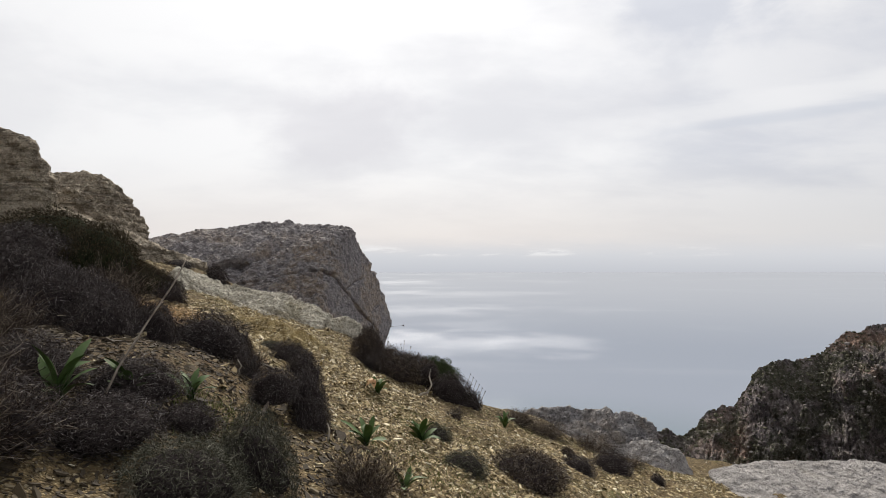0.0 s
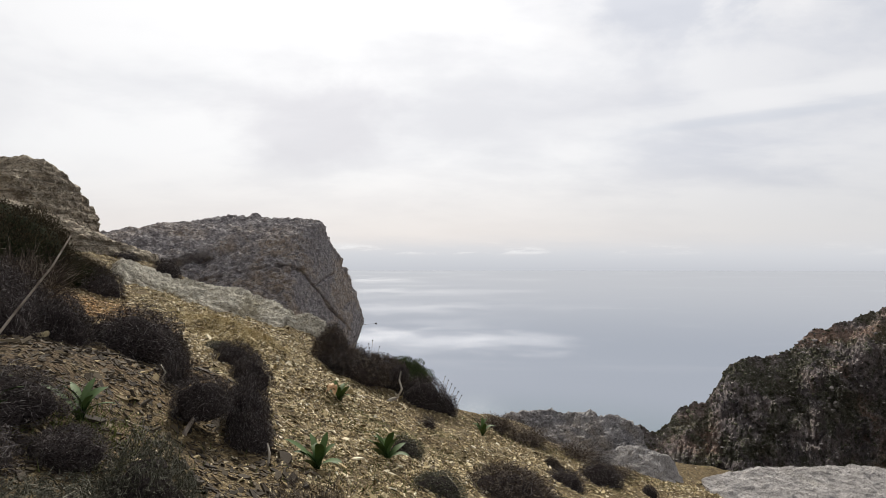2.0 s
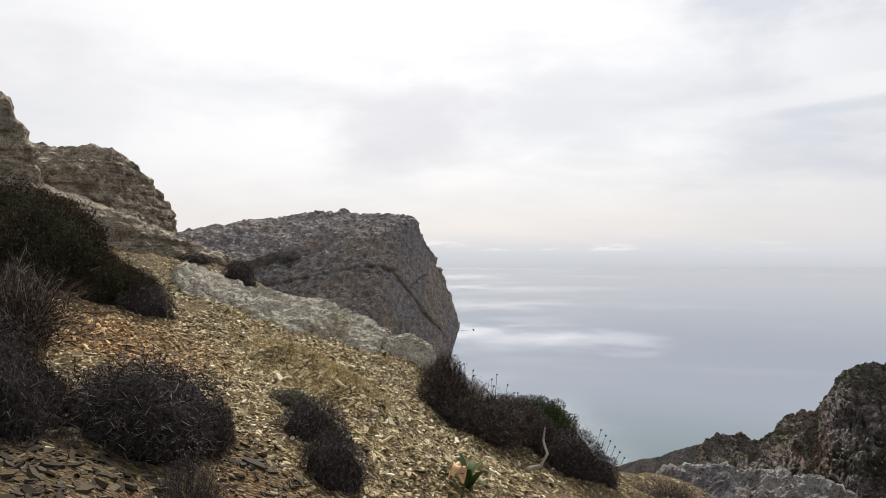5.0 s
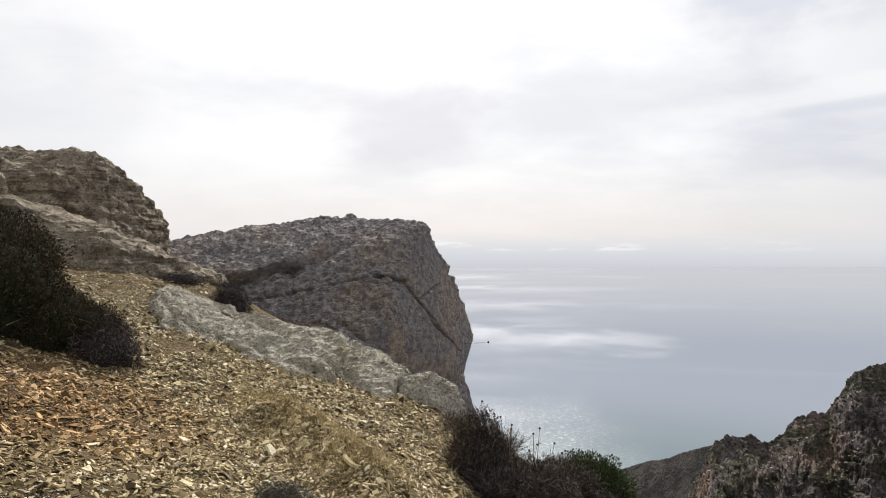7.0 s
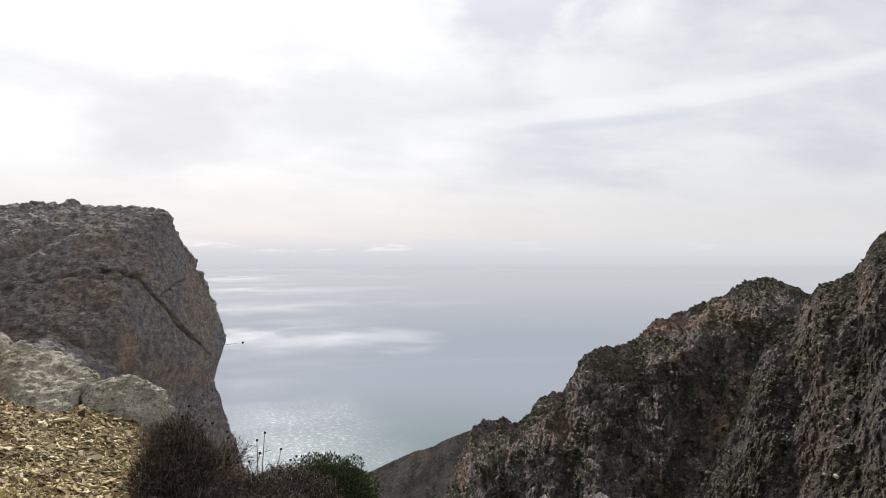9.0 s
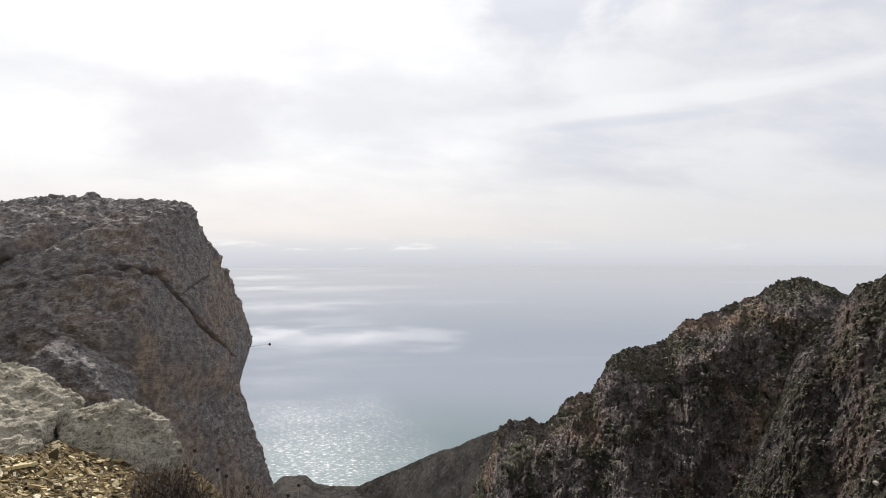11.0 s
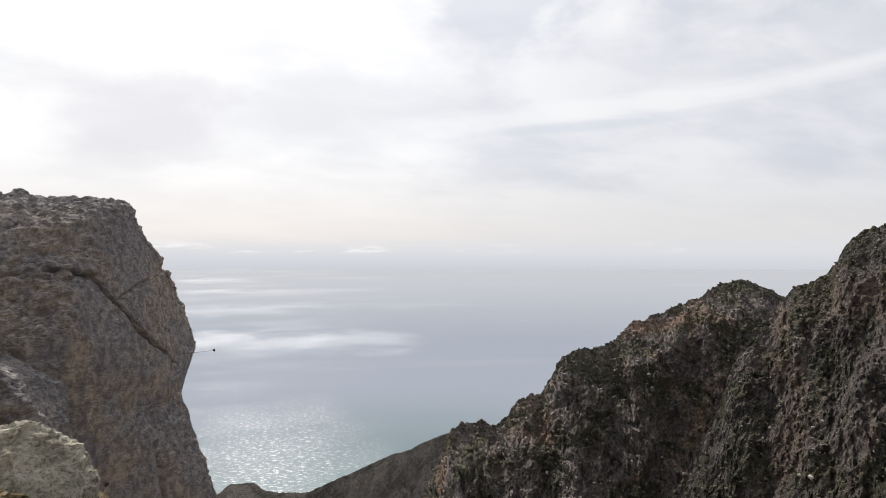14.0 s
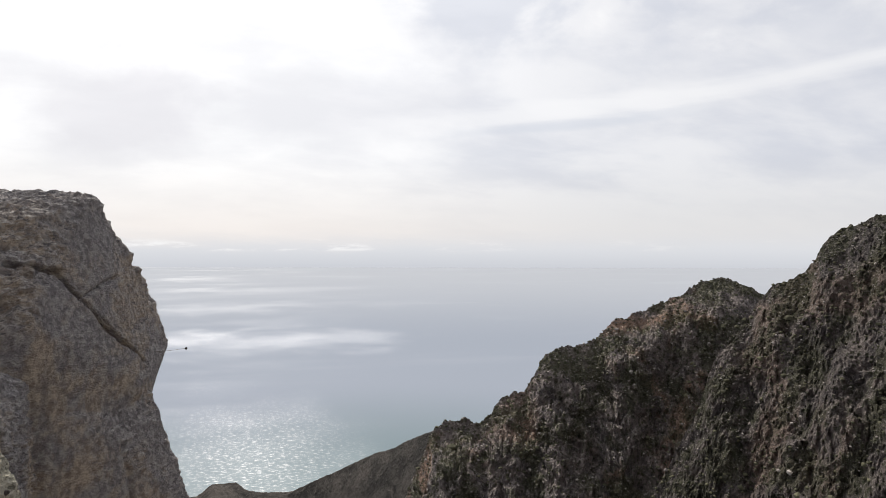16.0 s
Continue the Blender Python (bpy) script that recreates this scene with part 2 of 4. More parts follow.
CRAG = material("warm grey limestone with ochre stains", crag_look, 0.9)
GREYROCK = material("grey limestone", rock_look((0.45, 0.425, 0.42), (0.24, 0.225, 0.23), (0.46, 0.37, 0.27), 1.0, 0.56), 0.9)
BEDDED = material("bedded tan limestone", rock_look((0.66, 0.56, 0.42), (0.34, 0.275, 0.20), (0.42, 0.30, 0.18), 0.9, 0.52, 0.6, 0.9), 0.92)
PALE = material("pale limestone", rock_look((0.60, 0.555, 0.455), (0.44, 0.40, 0.315), (0.36, 0.31, 0.19), 1.2, 0.54, 0.25, 0.0, 0.5), 0.9)
SLABROCK = material("white weathered limestone", rock_look((0.55, 0.515, 0.495), (0.37, 0.345, 0.33), (0.36, 0.325, 0.275), 1.3, 0.6), 0.9)


def hill_look(tone, rust):
    return lambda t, p, b: hill_nodes(t, p, tone, rust)


def hill_nodes(t, p, tone, rust):
    wide = t.noise(p, 0.022, 5, 0.6, 0.4)
    mid = t.noise(t.scaled(p, (1, 1, 0.6)), 0.16, 8, 0.75, 0.5)
    small = t.noise(t.scaled(p, (1, 1, 1.8)), 1.1, 6, 0.75)
    grit = t.noise(t.scaled(p, (1, 1, 1.6)), 2.6, 3, 0.7)
    green = t.noise(p, 0.09, 4, 0.6)
    shrub = t.voronoi(t.vec("ADD", p, t.scaled(small, (1.5, 1.5, 1.5))), 0.6)
    c = t.mix(t.ramp(mid, 0.40, 0.60), (0.112, 0.097, 0.099), (0.265, 0.224, 0.213))
    c = t.mix(t.math("MULTIPLY", t.ramp(wide, 0.50, 0.60), rust), c, (0.40, 0.255, 0.175))
    c = t.mix(t.math("MULTIPLY", t.ramp(green, 0.46, 0.60), 0.75), c, (0.075, 0.078, 0.042))
    c = t.mix(t.ramp(small, 0.56, 0.64, 0.0, 0.8), c, (0.52, 0.47, 0.44))
    c = t.mix(t.ramp(small, 0.36, 0.45, 0.5, 0.0), c, (0.07, 0.062, 0.063))
    c = t.mix(t.ramp(grit, 0.38, 0.46, 0.35, 0.0), c, (0.05, 0.047, 0.045))
    c = t.mix(t.ramp(grit, 0.58, 0.66, 0.0, 0.45), c, (0.48, 0.45, 0.42))
    c = t.mix(t.ramp(shrub, 0.26, 0.38, 0.7, 0.0), c, (0.05, 0.056, 0.030))
    c = t.mix(1.0, c, (tone, tone, tone), "MULTIPLY")
    h = t.math("ADD", t.math("MULTIPLY", mid, 1.6), t.math("ADD", small, t.math("MULTIPLY", shrub, -0.3)))
    return c, t.bump(h, 1.0, 1.8)


HILL = material("cliff rock with low scrub", hill_look(1.12, 0.65), 0.95, 0.1)
SCRUBHILL = material("scrubby rock slope", hill_look(0.66, 0.3), 0.95, 0.1)


def coast_look(t, p, b):
    mid = t.noise(p, 0.06, 6, 0.65)
    small = t.noise(p, 0.4, 5, 0.7)
    c = t.mix(t.ramp(mid, 0.4, 0.62), (0.045, 0.042, 0.04), (0.095, 0.085, 0.078))
    c = t.mix(t.ramp(small, 0.55, 0.7, 0.0, 0.5), c, (0.17, 0.15, 0.14))
    return c, t.bump(t.math("ADD", mid, small), 1.0, 4.0)


COAST = material("far scrubby slope", coast_look, 0.95, 0.1)


def soil_look(t, p, b):
    wide = t.noise(p, 0.45, 4, 0.55, 0.5)
    mid = t.noise(p, 2.4, 6, 0.65)
    small = t.noise(p, 24, 5, 0.7)
    chips = t.voronoi(t.vec("ADD", t.scaled(p, (1, 1.6, 1)), t.scaled(mid, (0.3, 0.3, 0.3))), 34)
    c = t.mix(t.ramp(small, 0.33, 0.67), (0.05, 0.036, 0.02), (0.19, 0.138, 0.07))
    c = t.mix(t.math("MULTIPLY", t.ramp(wide, 0.55, 0.68), 0.5), c, (0.15, 0.085, 0.04))
    c = t.mix(t.math("MULTIPLY", t.ramp(t.noise(p, 0.9, 5, 0.6), 0.57, 0.66), 0.45), c, (0.11, 0.12, 0.035))
    # humus under the shrubs, with their shade painted into the soil colour
    humus_shade = t.vec("LENGTH", t.vec("MULTIPLY", t.vec("SUBTRACT", t.vec("ADD", p, t.scaled(mid, (0.9, 0.9, 0.0))), (-2.7, 5.3, 0)), (0.75, 0.5, 0)))
    c = t.mix(t.ramp(humus_shade, 0.75, 1.35, 0.7, 0.0), c, t.mix(t.ramp(small, 0.4, 0.6), (0.03, 0.022, 0.016), (0.085, 0.062, 0.038)))
    c = t.mix(t.math("MULTIPLY", t.ramp(chips, 0.05, 0.40, 0.55, 0.0), t.ramp(humus_shade, 0.7, 1.3, 0.25, 1.0)), c, (0.50, 0.42, 0.25))
    h = t.math("ADD", t.math("MULTIPLY", small, 0.6), t.math("MULTIPLY", chips, 0.9))
    return c, t.bump(h, 0.9, 0.022)


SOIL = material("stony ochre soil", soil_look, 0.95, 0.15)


def pieces_look(stops, rough_bump=0.004, rust=False):
    """Colour by piece: each loose island, or each object, takes its own shade."""
    def build(t, p, b):
        one = t.math("FRACT", t.math("ADD", t.n("NewGeometry").outputs["Random Per Island"], t.n("ObjectInfo").outputs["Random"]))
        r = t.n("ValToRGB")
        r.color_ramp.interpolation = "LINEAR"
        for i, (pos, col) in enumerate(stops):
            e = r.color_ramp.elements[i] if i < 2 else r.color_ramp.elements.new(pos)
            e.position, e.color = pos, (*col, 1)
        t.put(r.inputs[0], one)
        g = t.noise(p, 60, 4, 0.7)
        c = t.mix(t.ramp(g, 0.3, 0.6, 0.35, 0.0), r.outputs[0], (0.07, 0.05, 0.03))
        if rust:
            far = t.vec("LENGTH", t.vec("SUBTRACT", t.vec("ADD", t.n("NewGeometry").outputs["Position"], t.scaled(t.noise(p, 2.5, 4), (0.8, 0.8, 0.8))), (-2.9, 8.5, 1.0)))
            c = t.mix(t.ramp(far, 0.25, 1.05, 0.7, 0.0), c, t.mix(1.0, c, (1.0, 0.68, 0.42), "MULTIPLY"))
        return c, t.bump(g, 0.5, rough_bump)
    return build


CHIP = material("shale chips", pieces_look([(0.0, (0.07, 0.05, 0.025)), (1.0, (0.84, 0.77, 0.59)), (0.35, (0.24, 0.175, 0.08)), (0.66, (0.47, 0.37, 0.19)), (0.88, (0.68, 0.575, 0.35))], 0.004, True), 0.8, 0.35)
# grey-brown stones under the shrubs, darkened further to carry the shade there
SHADESTONE = material("grey-brown flat stones with painted shade", pieces_look([(0.0, (0.022, 0.016, 0.011)), (1.0, (0.30, 0.245, 0.15)), (0.6, (0.05, 0.037, 0.022)), (0.88, (0.10, 0.076, 0.045))]), 0.85, 0.3)
TWIG = material("grey spiny twigs", pieces_look([(0.0, (0.022, 0.018, 0.019)), (1.0, (0.38, 0.345, 0.33)), (0.6, (0.055, 0.046, 0.047)), (0.85, (0.13, 0.115, 0.11))]), 0.95, 0.1)
TWIG_GREEN = material("grey-green twigs", pieces_look([(0.0, (0.03, 0.031, 0.022)), (1.0, (0.30, 0.29, 0.23)), (0.6, (0.07, 0.072, 0.052))]), 0.95, 0.1)
TWIG_BROWN = material("dry brown twigs", pieces_look([(0.0, (0.028, 0.021, 0.018)), (1.0, (0.40, 0.34, 0.27)), (0.7, (0.068, 0.052, 0.044))]), 0.95, 0.1)
STRAW = material("dry grass", pieces_look([(0.0, (0.32, 0.25, 0.12)), (1.0, (0.68, 0.58, 0.36)), (0.5, (0.50, 0.40, 0.20))]), 0.9, 0.15)
LEAF = material("small dark green leaves", pieces_look([(0.0, (0.026, 0.021, 0.014)), (1.0, (0.12, 0.098, 0.06)), (0.6, (0.052, 0.044, 0.027))]), 0.95, 0.08)
LEAF_BRIGHT = material("fresh green leaves", pieces_look([(0.0, (0.028, 0.045, 0.013)), (1.0, (0.09, 0.125, 0.04)), (0.6, (0.05, 0.075, 0.022))]), 0.6, 0.35)
MOSS = material("low green herbs", pieces_look([(0.0, (0.06, 0.08, 0.02)), (1.0, (0.17, 0.19, 0.06)), (0.5, (0.11, 0.13, 0.035))]), 0.85, 0.2)


def plain_look(a, b_, scale=30, depth=0.003, run=0.25):
    def build(t, p, b):
        g = t.noise(t.scaled(p, (1, 1, run)), scale, 5, 0.65)
        return t.mix(t.ramp(g, 0.35, 0.65), a, b_), t.bump(g, 0.6, depth)
    return build


# near-black solid cores: shade inside the bushes as colour; CORE also colours seed heads
CORE = material("painted shade inside shrubs, dark seed heads", plain_look((0.014, 0.011, 0.011), (0.055, 0.045, 0.043), 22, 0.05, 1.0), 1.0, 0.05)
CORE_GREEN = material("painted shade inside leafy bushes", plain_look((0.010, 0.013, 0.007), (0.03, 0.033, 0.016), 14, 0.05, 1.0), 1.0, 0.05)
WOOD = material("weathered wood", plain_look((0.15, 0.12, 0.095), (0.34, 0.29, 0.24), 25), 0.9, 0.15)
PALEWOOD = material("bleached wood", plain_look((0.32, 0.28, 0.23), (0.55, 0.50, 0.43), 25), 0.9, 0.15)
STRAP = material("glossy green strap leaf", plain_look((0.022, 0.05, 0.012), (0.07, 0.115, 0.03), 14, 0.002), 0.62, 0.25)
DEAD = material("withered orange leaf", plain_look((0.42, 0.20, 0.09), (0.62, 0.42, 0.22), 14, 0.002), 0.6, 0.3)


WATER = bpy.data.materials.new("sea water with painted haze and glints")
WATER.use_nodes = True
wt = Nodes(WATER.node_tree)
WATER.node_tree.nodes.remove(WATER.node_tree.nodes["Principled BSDF"])
wp = wt.n("TexCoord").outputs["Object"]
ripples = wt.noise(wt.scaled(wp, (0.06, 0.12, 0.0)), 1.0, 6, 0.65)
lanes = wt.noise(wt.scaled(wp, (0.0016, 0.0034, 0.0)), 1.0, 5, 0.6, 0.6)        # bright lanes, painted as stronger gloss
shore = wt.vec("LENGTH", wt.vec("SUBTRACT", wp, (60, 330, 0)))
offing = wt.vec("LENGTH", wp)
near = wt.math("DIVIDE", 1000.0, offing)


frayed = wt.noise(wt.scaled(wp, (0.007, 0.007, 0.0)), 1.0, 5, 0.6, 0.4)


def sunlit_patch(x, y, rx, ry, ragged=2.4):
    """A sunlit patch painted onto the water as extra gloss, with a ragged outline."""
    d = wt.vec("LENGTH", wt.vec("MULTIPLY", wt.vec("SUBTRACT", wp, (x, y, 0)), (1 / rx, 1 / ry, 0)))
    return wt.ramp(wt.math("ADD", d, wt.math("MULTIPLY", wt.math("SUBTRACT", frayed, 0.5), ragged * 1.6)), 1.6, -0.25)


body_bsdf, gloss_bsdf, sum_bsdf = wt.n("BsdfDiffuse"), wt.n("BsdfGlossy"), wt.n("MixShader")
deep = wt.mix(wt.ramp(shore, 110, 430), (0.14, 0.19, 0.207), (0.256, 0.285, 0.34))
# haze painted into the water colour: paler the farther out
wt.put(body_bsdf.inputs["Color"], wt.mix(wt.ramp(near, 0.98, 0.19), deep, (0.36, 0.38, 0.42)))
wt.put(gloss_bsdf.inputs["Color"], (0.97, 0.97, 1.0))
wt.put(gloss_bsdf.inputs["Roughness"], 0.46)
wt.put(gloss_bsdf.inputs["Normal"], wt.bump(ripples, 0.7, 2.5))
glints = wt.noise(wt.scaled(wp, (0.22, 0.75, 0.0)), 1.0, 4, 0.65)
sparkle = wt.ramp(glints, 0.53, 0.66)
# sun through cloud gaps and glitter near shore, painted as glossier patches
sun_pools = wt.math("MULTIPLY", sunlit_patch(45, 1090, 190, 130), wt.math("ADD", 0.055, wt.math("MULTIPLY", sparkle, 0.07)))
sun_pools = wt.math("ADD", sun_pools, wt.math("MULTIPLY", sunlit_patch(-10, 1700, 220, 150), 0.028))
sun_pools = wt.math("ADD", sun_pools, wt.math("MULTIPLY", sunlit_patch(-170, 3300, 190, 230), 0.035))
sun_pools = wt.math("ADD", sun_pools, wt.math("MULTIPLY", sunlit_patch(-120, 2450, 170, 130), 0.03))
cove_glitter = wt.math("MULTIPLY", sunlit_patch(12, 460, 72, 190, 1.6), wt.math("ADD", 0.025, wt.math("MULTIPLY", sparkle, 0.24)))
gloss_mix = wt.math("ADD", wt.math("ADD", sun_pools, cove_glitter), wt.ramp(lanes, 0.50, 0.70, 0.004, 0.026))
wt.put(sum_bsdf.inputs[0], gloss_mix)
wt.t.links.new(body_bsdf.outputs[0], sum_bsdf.inputs[1]), wt.t.links.new(gloss_bsdf.outputs[0], sum_bsdf.inputs[2])
wt.t.links.new(sum_bsdf.outputs[0], WATER.node_tree.nodes["Material Output"].inputs[0])


# ---- ground ----
def edge_line(x):
    """Where the slope breaks off towards the sea."""
    return np.interp(x, [-12, -7.5, -5.5, -4.5, -1.3, -0.7, 0.1, 0.7, 1.2, 3.5, 8, 14], [19, 15.5, 13.2, 12.5, 10.7, 10.15, 9.95, 10.3, 11.1, 11.9, 11.6, 10.5])


def ground_z(x, y):
    x, y = np.asarray(x, float), np.asarray(y, float)
    xs = [-120, -14, -9, -6, -4, -2.5, -1.5, -0.5, 0.5, 1.5, 3, 5, 8, 12, 60]
    zs = [9, 2.8, 2.3, 1.55, 1.0, 0.5, 0.22, -0.26, -0.70, -1.08, -1.52, -1.85, -2.3, -3.2, -40]
    z = sum(np.interp(x + d, xs, zs) for d in (-0.6, -0.3, 0, 0.3, 0.6)) / 5
    z = z + np.where(y < 8.5, 0.07 * (1 - smooth(2.5, 4.5, -x)) * np.minimum(8.5 - y, 4.5), -0.05 * (y - 8.5) * smooth(-1.5, 0.5, x))
    z = z - 0.22 * (1 - smooth(2.0, 4.8, y)) * smooth(-1.6, -0.4, x)
    z = z + 0.15 * np.exp(-((x + 2.0) / 0.6) ** 2 - ((y - 5.4) / 1.3) ** 2) - 0.07 * np.exp(-((x + 1.3) / 0.3) ** 2 - ((y - 5.4) / 0.5) ** 2)
    # tufted hummock, from (-2.6, 9.3) down to (-1.5, 8.4)
    u = ((x + 2.6) * 0.77 - (y - 9.3) * 0.63) / 1.43
    v = (x + 2.6) * 0.63 + (y - 9.3) * 0.77
    z = z + 0.19 * np.exp(-((u - 0.6) / 0.5) ** 4 - (v / 0.22) ** 2)
    z = z - 0.22 * smooth(1.3, 2.6, x) * smooth(9.3, 10.6, y)
    d = y - edge_line(x)
    return z - np.where(d > 0, 2.2 * d * smooth(0, 0.8, d), 0)


def ground_fine(x, y):
    p = np.stack((np.ravel(x), np.ravel(y), 0 * np.ravel(x)), 1)
    b = 0.055 * fbm(p, 1.1, 3, 3) + 0.022 * fbm(p, 5.0, 3, 7)
    return np.maximum(ground_z(x, y) + np.reshape(b, np.shape(x)), SEA - 12)


def spread(lo, a, b, hi, step, grow=1.22):
    mid = list(np.arange(a, b, step))
    left, s = [a], step
    while left[-1] > lo:
        s *= grow
        left.append(left[-1] - s)
    right, s = [mid[-1]], step
    while right[-1] < hi:
        s *= grow
        right.append(right[-1] + s)
    return np.array(left[:0:-1] + mid + right[1:])


gx, gy = spread(-110, -6, 6.5, 55, 0.06), spread(-70, 2.2, 13, 60, 0.06)
GX, GY = np.meshgrid(gx, gy)
GZ = ground_fine(GX, GY)
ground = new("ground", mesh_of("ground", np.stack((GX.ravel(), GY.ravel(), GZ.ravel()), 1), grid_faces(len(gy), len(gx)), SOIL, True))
tagged(ground, "stony ochre hillside of soil and shale chips above the sea", "ground", kind="structure")

sea_x = spread(-5200, -400, 900, 5200, 60, 1.3)
sea_y = spread(-1500, 100, 1500, 5200, 60, 1.3)
SX, SY = np.meshgrid(sea_x, sea_y)
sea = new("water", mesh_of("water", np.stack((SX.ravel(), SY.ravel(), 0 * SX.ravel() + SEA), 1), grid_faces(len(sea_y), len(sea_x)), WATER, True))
tagged(sea, "blue-grey sea far below, with haze and soft glints painted on", "sea", kind="structure")


# ---- rocks ----
def hull_mesh(hulls):
    bm = bmesh.new()
    for pts in hulls:
        vs = [bm.verts.new(p) for p in pts]
        out = bmesh.ops.convex_hull(bm, input=vs)
        bmesh.ops.delete(bm, geom=list({g for g in out["geom_interior"] + out["geom_unused"] if isinstance(g, bmesh.types.BMVert)}), context="VERTS")
    bmesh.ops.recalc_face_normals(bm, faces=bm.faces)
    me = bpy.data.meshes.new("hull")
    bm.to_mesh(me)
    bm.free()
    return me


def rock(name, label, hulls, voxel, amp, mat, seed, soften=6, rough=None, category="rock", carve=None, blocky=0.3, calm=0.0):
    """A weathered rock: hulls round their corners, joined, worn round and then roughened."""
    me = hull_mesh(hulls)
    tmp = new("tmp", me)
    mod = tmp.modifiers.new("r", "REMESH")
    mod.mode, mod.voxel_size = "VOXEL", voxel
    sm = tmp.modifiers.new("s", "SMOOTH")
    sm.factor, sm.iterations = 0.5, soften
    bpy.context.view_layer.update()
    out = bpy.data.meshes.new_from_object(tmp.evaluated_get(bpy.context.evaluated_depsgraph_get()))
    bpy.data.objects.remove(tmp)
    n = len(out.vertices)
    co, no = np.empty(n * 3), np.empty(n * 3)
    out.vertices.foreach_get("co", co), out.vertices.foreach_get("normal", no)
    co, no = co.reshape(-1, 3), no.reshape(-1, 3)
    size = amp * 7
    d = amp * 0.8 * fbm(co, 1 / size, 3, seed) + amp * 0.55 * ridged(co, 2.6 / size, 3, seed + 20) * 0.5 + amp * 0.26 * fbm(co, 9 / size, 4, seed + 40, 0.6)
    bent = (co + 0.25 * size * np.stack([fbm(co, 2 / size, 2, seed + 60 + m) for m in range(3)], 1)) * (1, 1, 1.5)
    d = d + amp * blocky * (blocks(bent, 1.6 / size, seed + 70) + 0.5 * blocks(bent, 4.5 / size, seed + 80))
    d = d + voxel * 0.75 * fbm(co, 0.30 / voxel, 2, seed + 90)
    d = d * (1 - calm * (1 - smooth(0.1, 0.5, no[:, 2])))
    if rough:
        d = d + rough(co, no)
    if carve:
        d = d + carve(co)
    out.vertices.foreach_set("co", (co + no * d[:, None]).ravel())
    out.materials.clear()
    out.materials.append(mat)
    out.name = name
    out.shade_flat()
    return tagged(new(name, out), label, category)


def crack(lines, width, depth, along=(0.165, -0.986, 0.0)):
    """Grooves along lines of (x, z) drawn on a face that looks along the given way."""
    ax = np.array(along)
    u = np.array((-ax[1], ax[0], 0.0))

    def cut(co):
        flat = np.stack((co @ u, co[:, 2]), 1)
        best = np.full(len(co), 9.0)
        for y0, pts in lines:
            pts = [np.array((np.array((x, y0, 0.0)) @ u, z)) for x, z in pts]
            for a, b in zip(pts[:-1], pts[1:]):
                s = np.clip((flat - a) @ (b - a) / ((b - a) @ (b - a)), 0, 1)
                best = np.minimum(best, np.linalg.norm(flat - a - s[:, None] * (b - a), axis=1))
        best = best + 0.02 * fbm(co, 3, 3, 5)
        return -depth * np.exp(-np.maximum(best, 0) ** 2 / width ** 2) * (co @ ax > -23.4)
    return cut


def lip(y0, line, depth, fall, along=(0.165, -0.986, 0.0)):
    """A bed that overhangs: the face steps in under a line of (x, z) and comes out again further down."""
    ax = np.array(along)
    u = np.array((-ax[1], ax[0], 0.0))
    at = [np.array((x, y0, 0.0)) @ u for x, z in line]

    def cut(co):
        under_ = np.interp(co @ u, at, [z for x, z in line]) + 0.06 * fbm(co, 1.2, 3, 15) - co[:, 2]
        ends = smooth(at[0], at[0] + 0.8, co @ u) * smooth(at[-1], at[-1] - 1.2, co @ u)
        return -depth * smooth(-0.03, 0.06, under_) * np.exp(-np.maximum(under_, 0) / fall) * ends * (co @ ax > -23.4)
    return cut


def both(a, b_):
    return lambda co: a(co) + b_(co)


def pitted(k):
    """Coarse pitting on faces that look up."""
    def f(co, no):
        top = smooth(0.22, 0.6, no[:, 2])
        return top * k * (ridged(co, 1.3, 3, 61) * 0.5 + 0.8 * fbm(co, 3.4, 3, 62, 0.65) + 0.15 * blocks(co * (1, 1, 1.6), 4.0, 63, 0.12))
    return f


def bedded(k, pitch):
    """Ledges of thin beds that dip gently."""
    def f(co, no):
        s = (co[:, 2] + 0.18 * co[:, 0] + 0.1 * fbm(co, 0.6, 2, 71)) / pitch
        fr = s - np.floor(s)
        return k * (smooth(0.0, 0.35, fr) - smooth(0.75, 1.0, fr)) * smooth(1.1, 0.5, np.abs(no[:, 2])) - k * 0.5
    return f


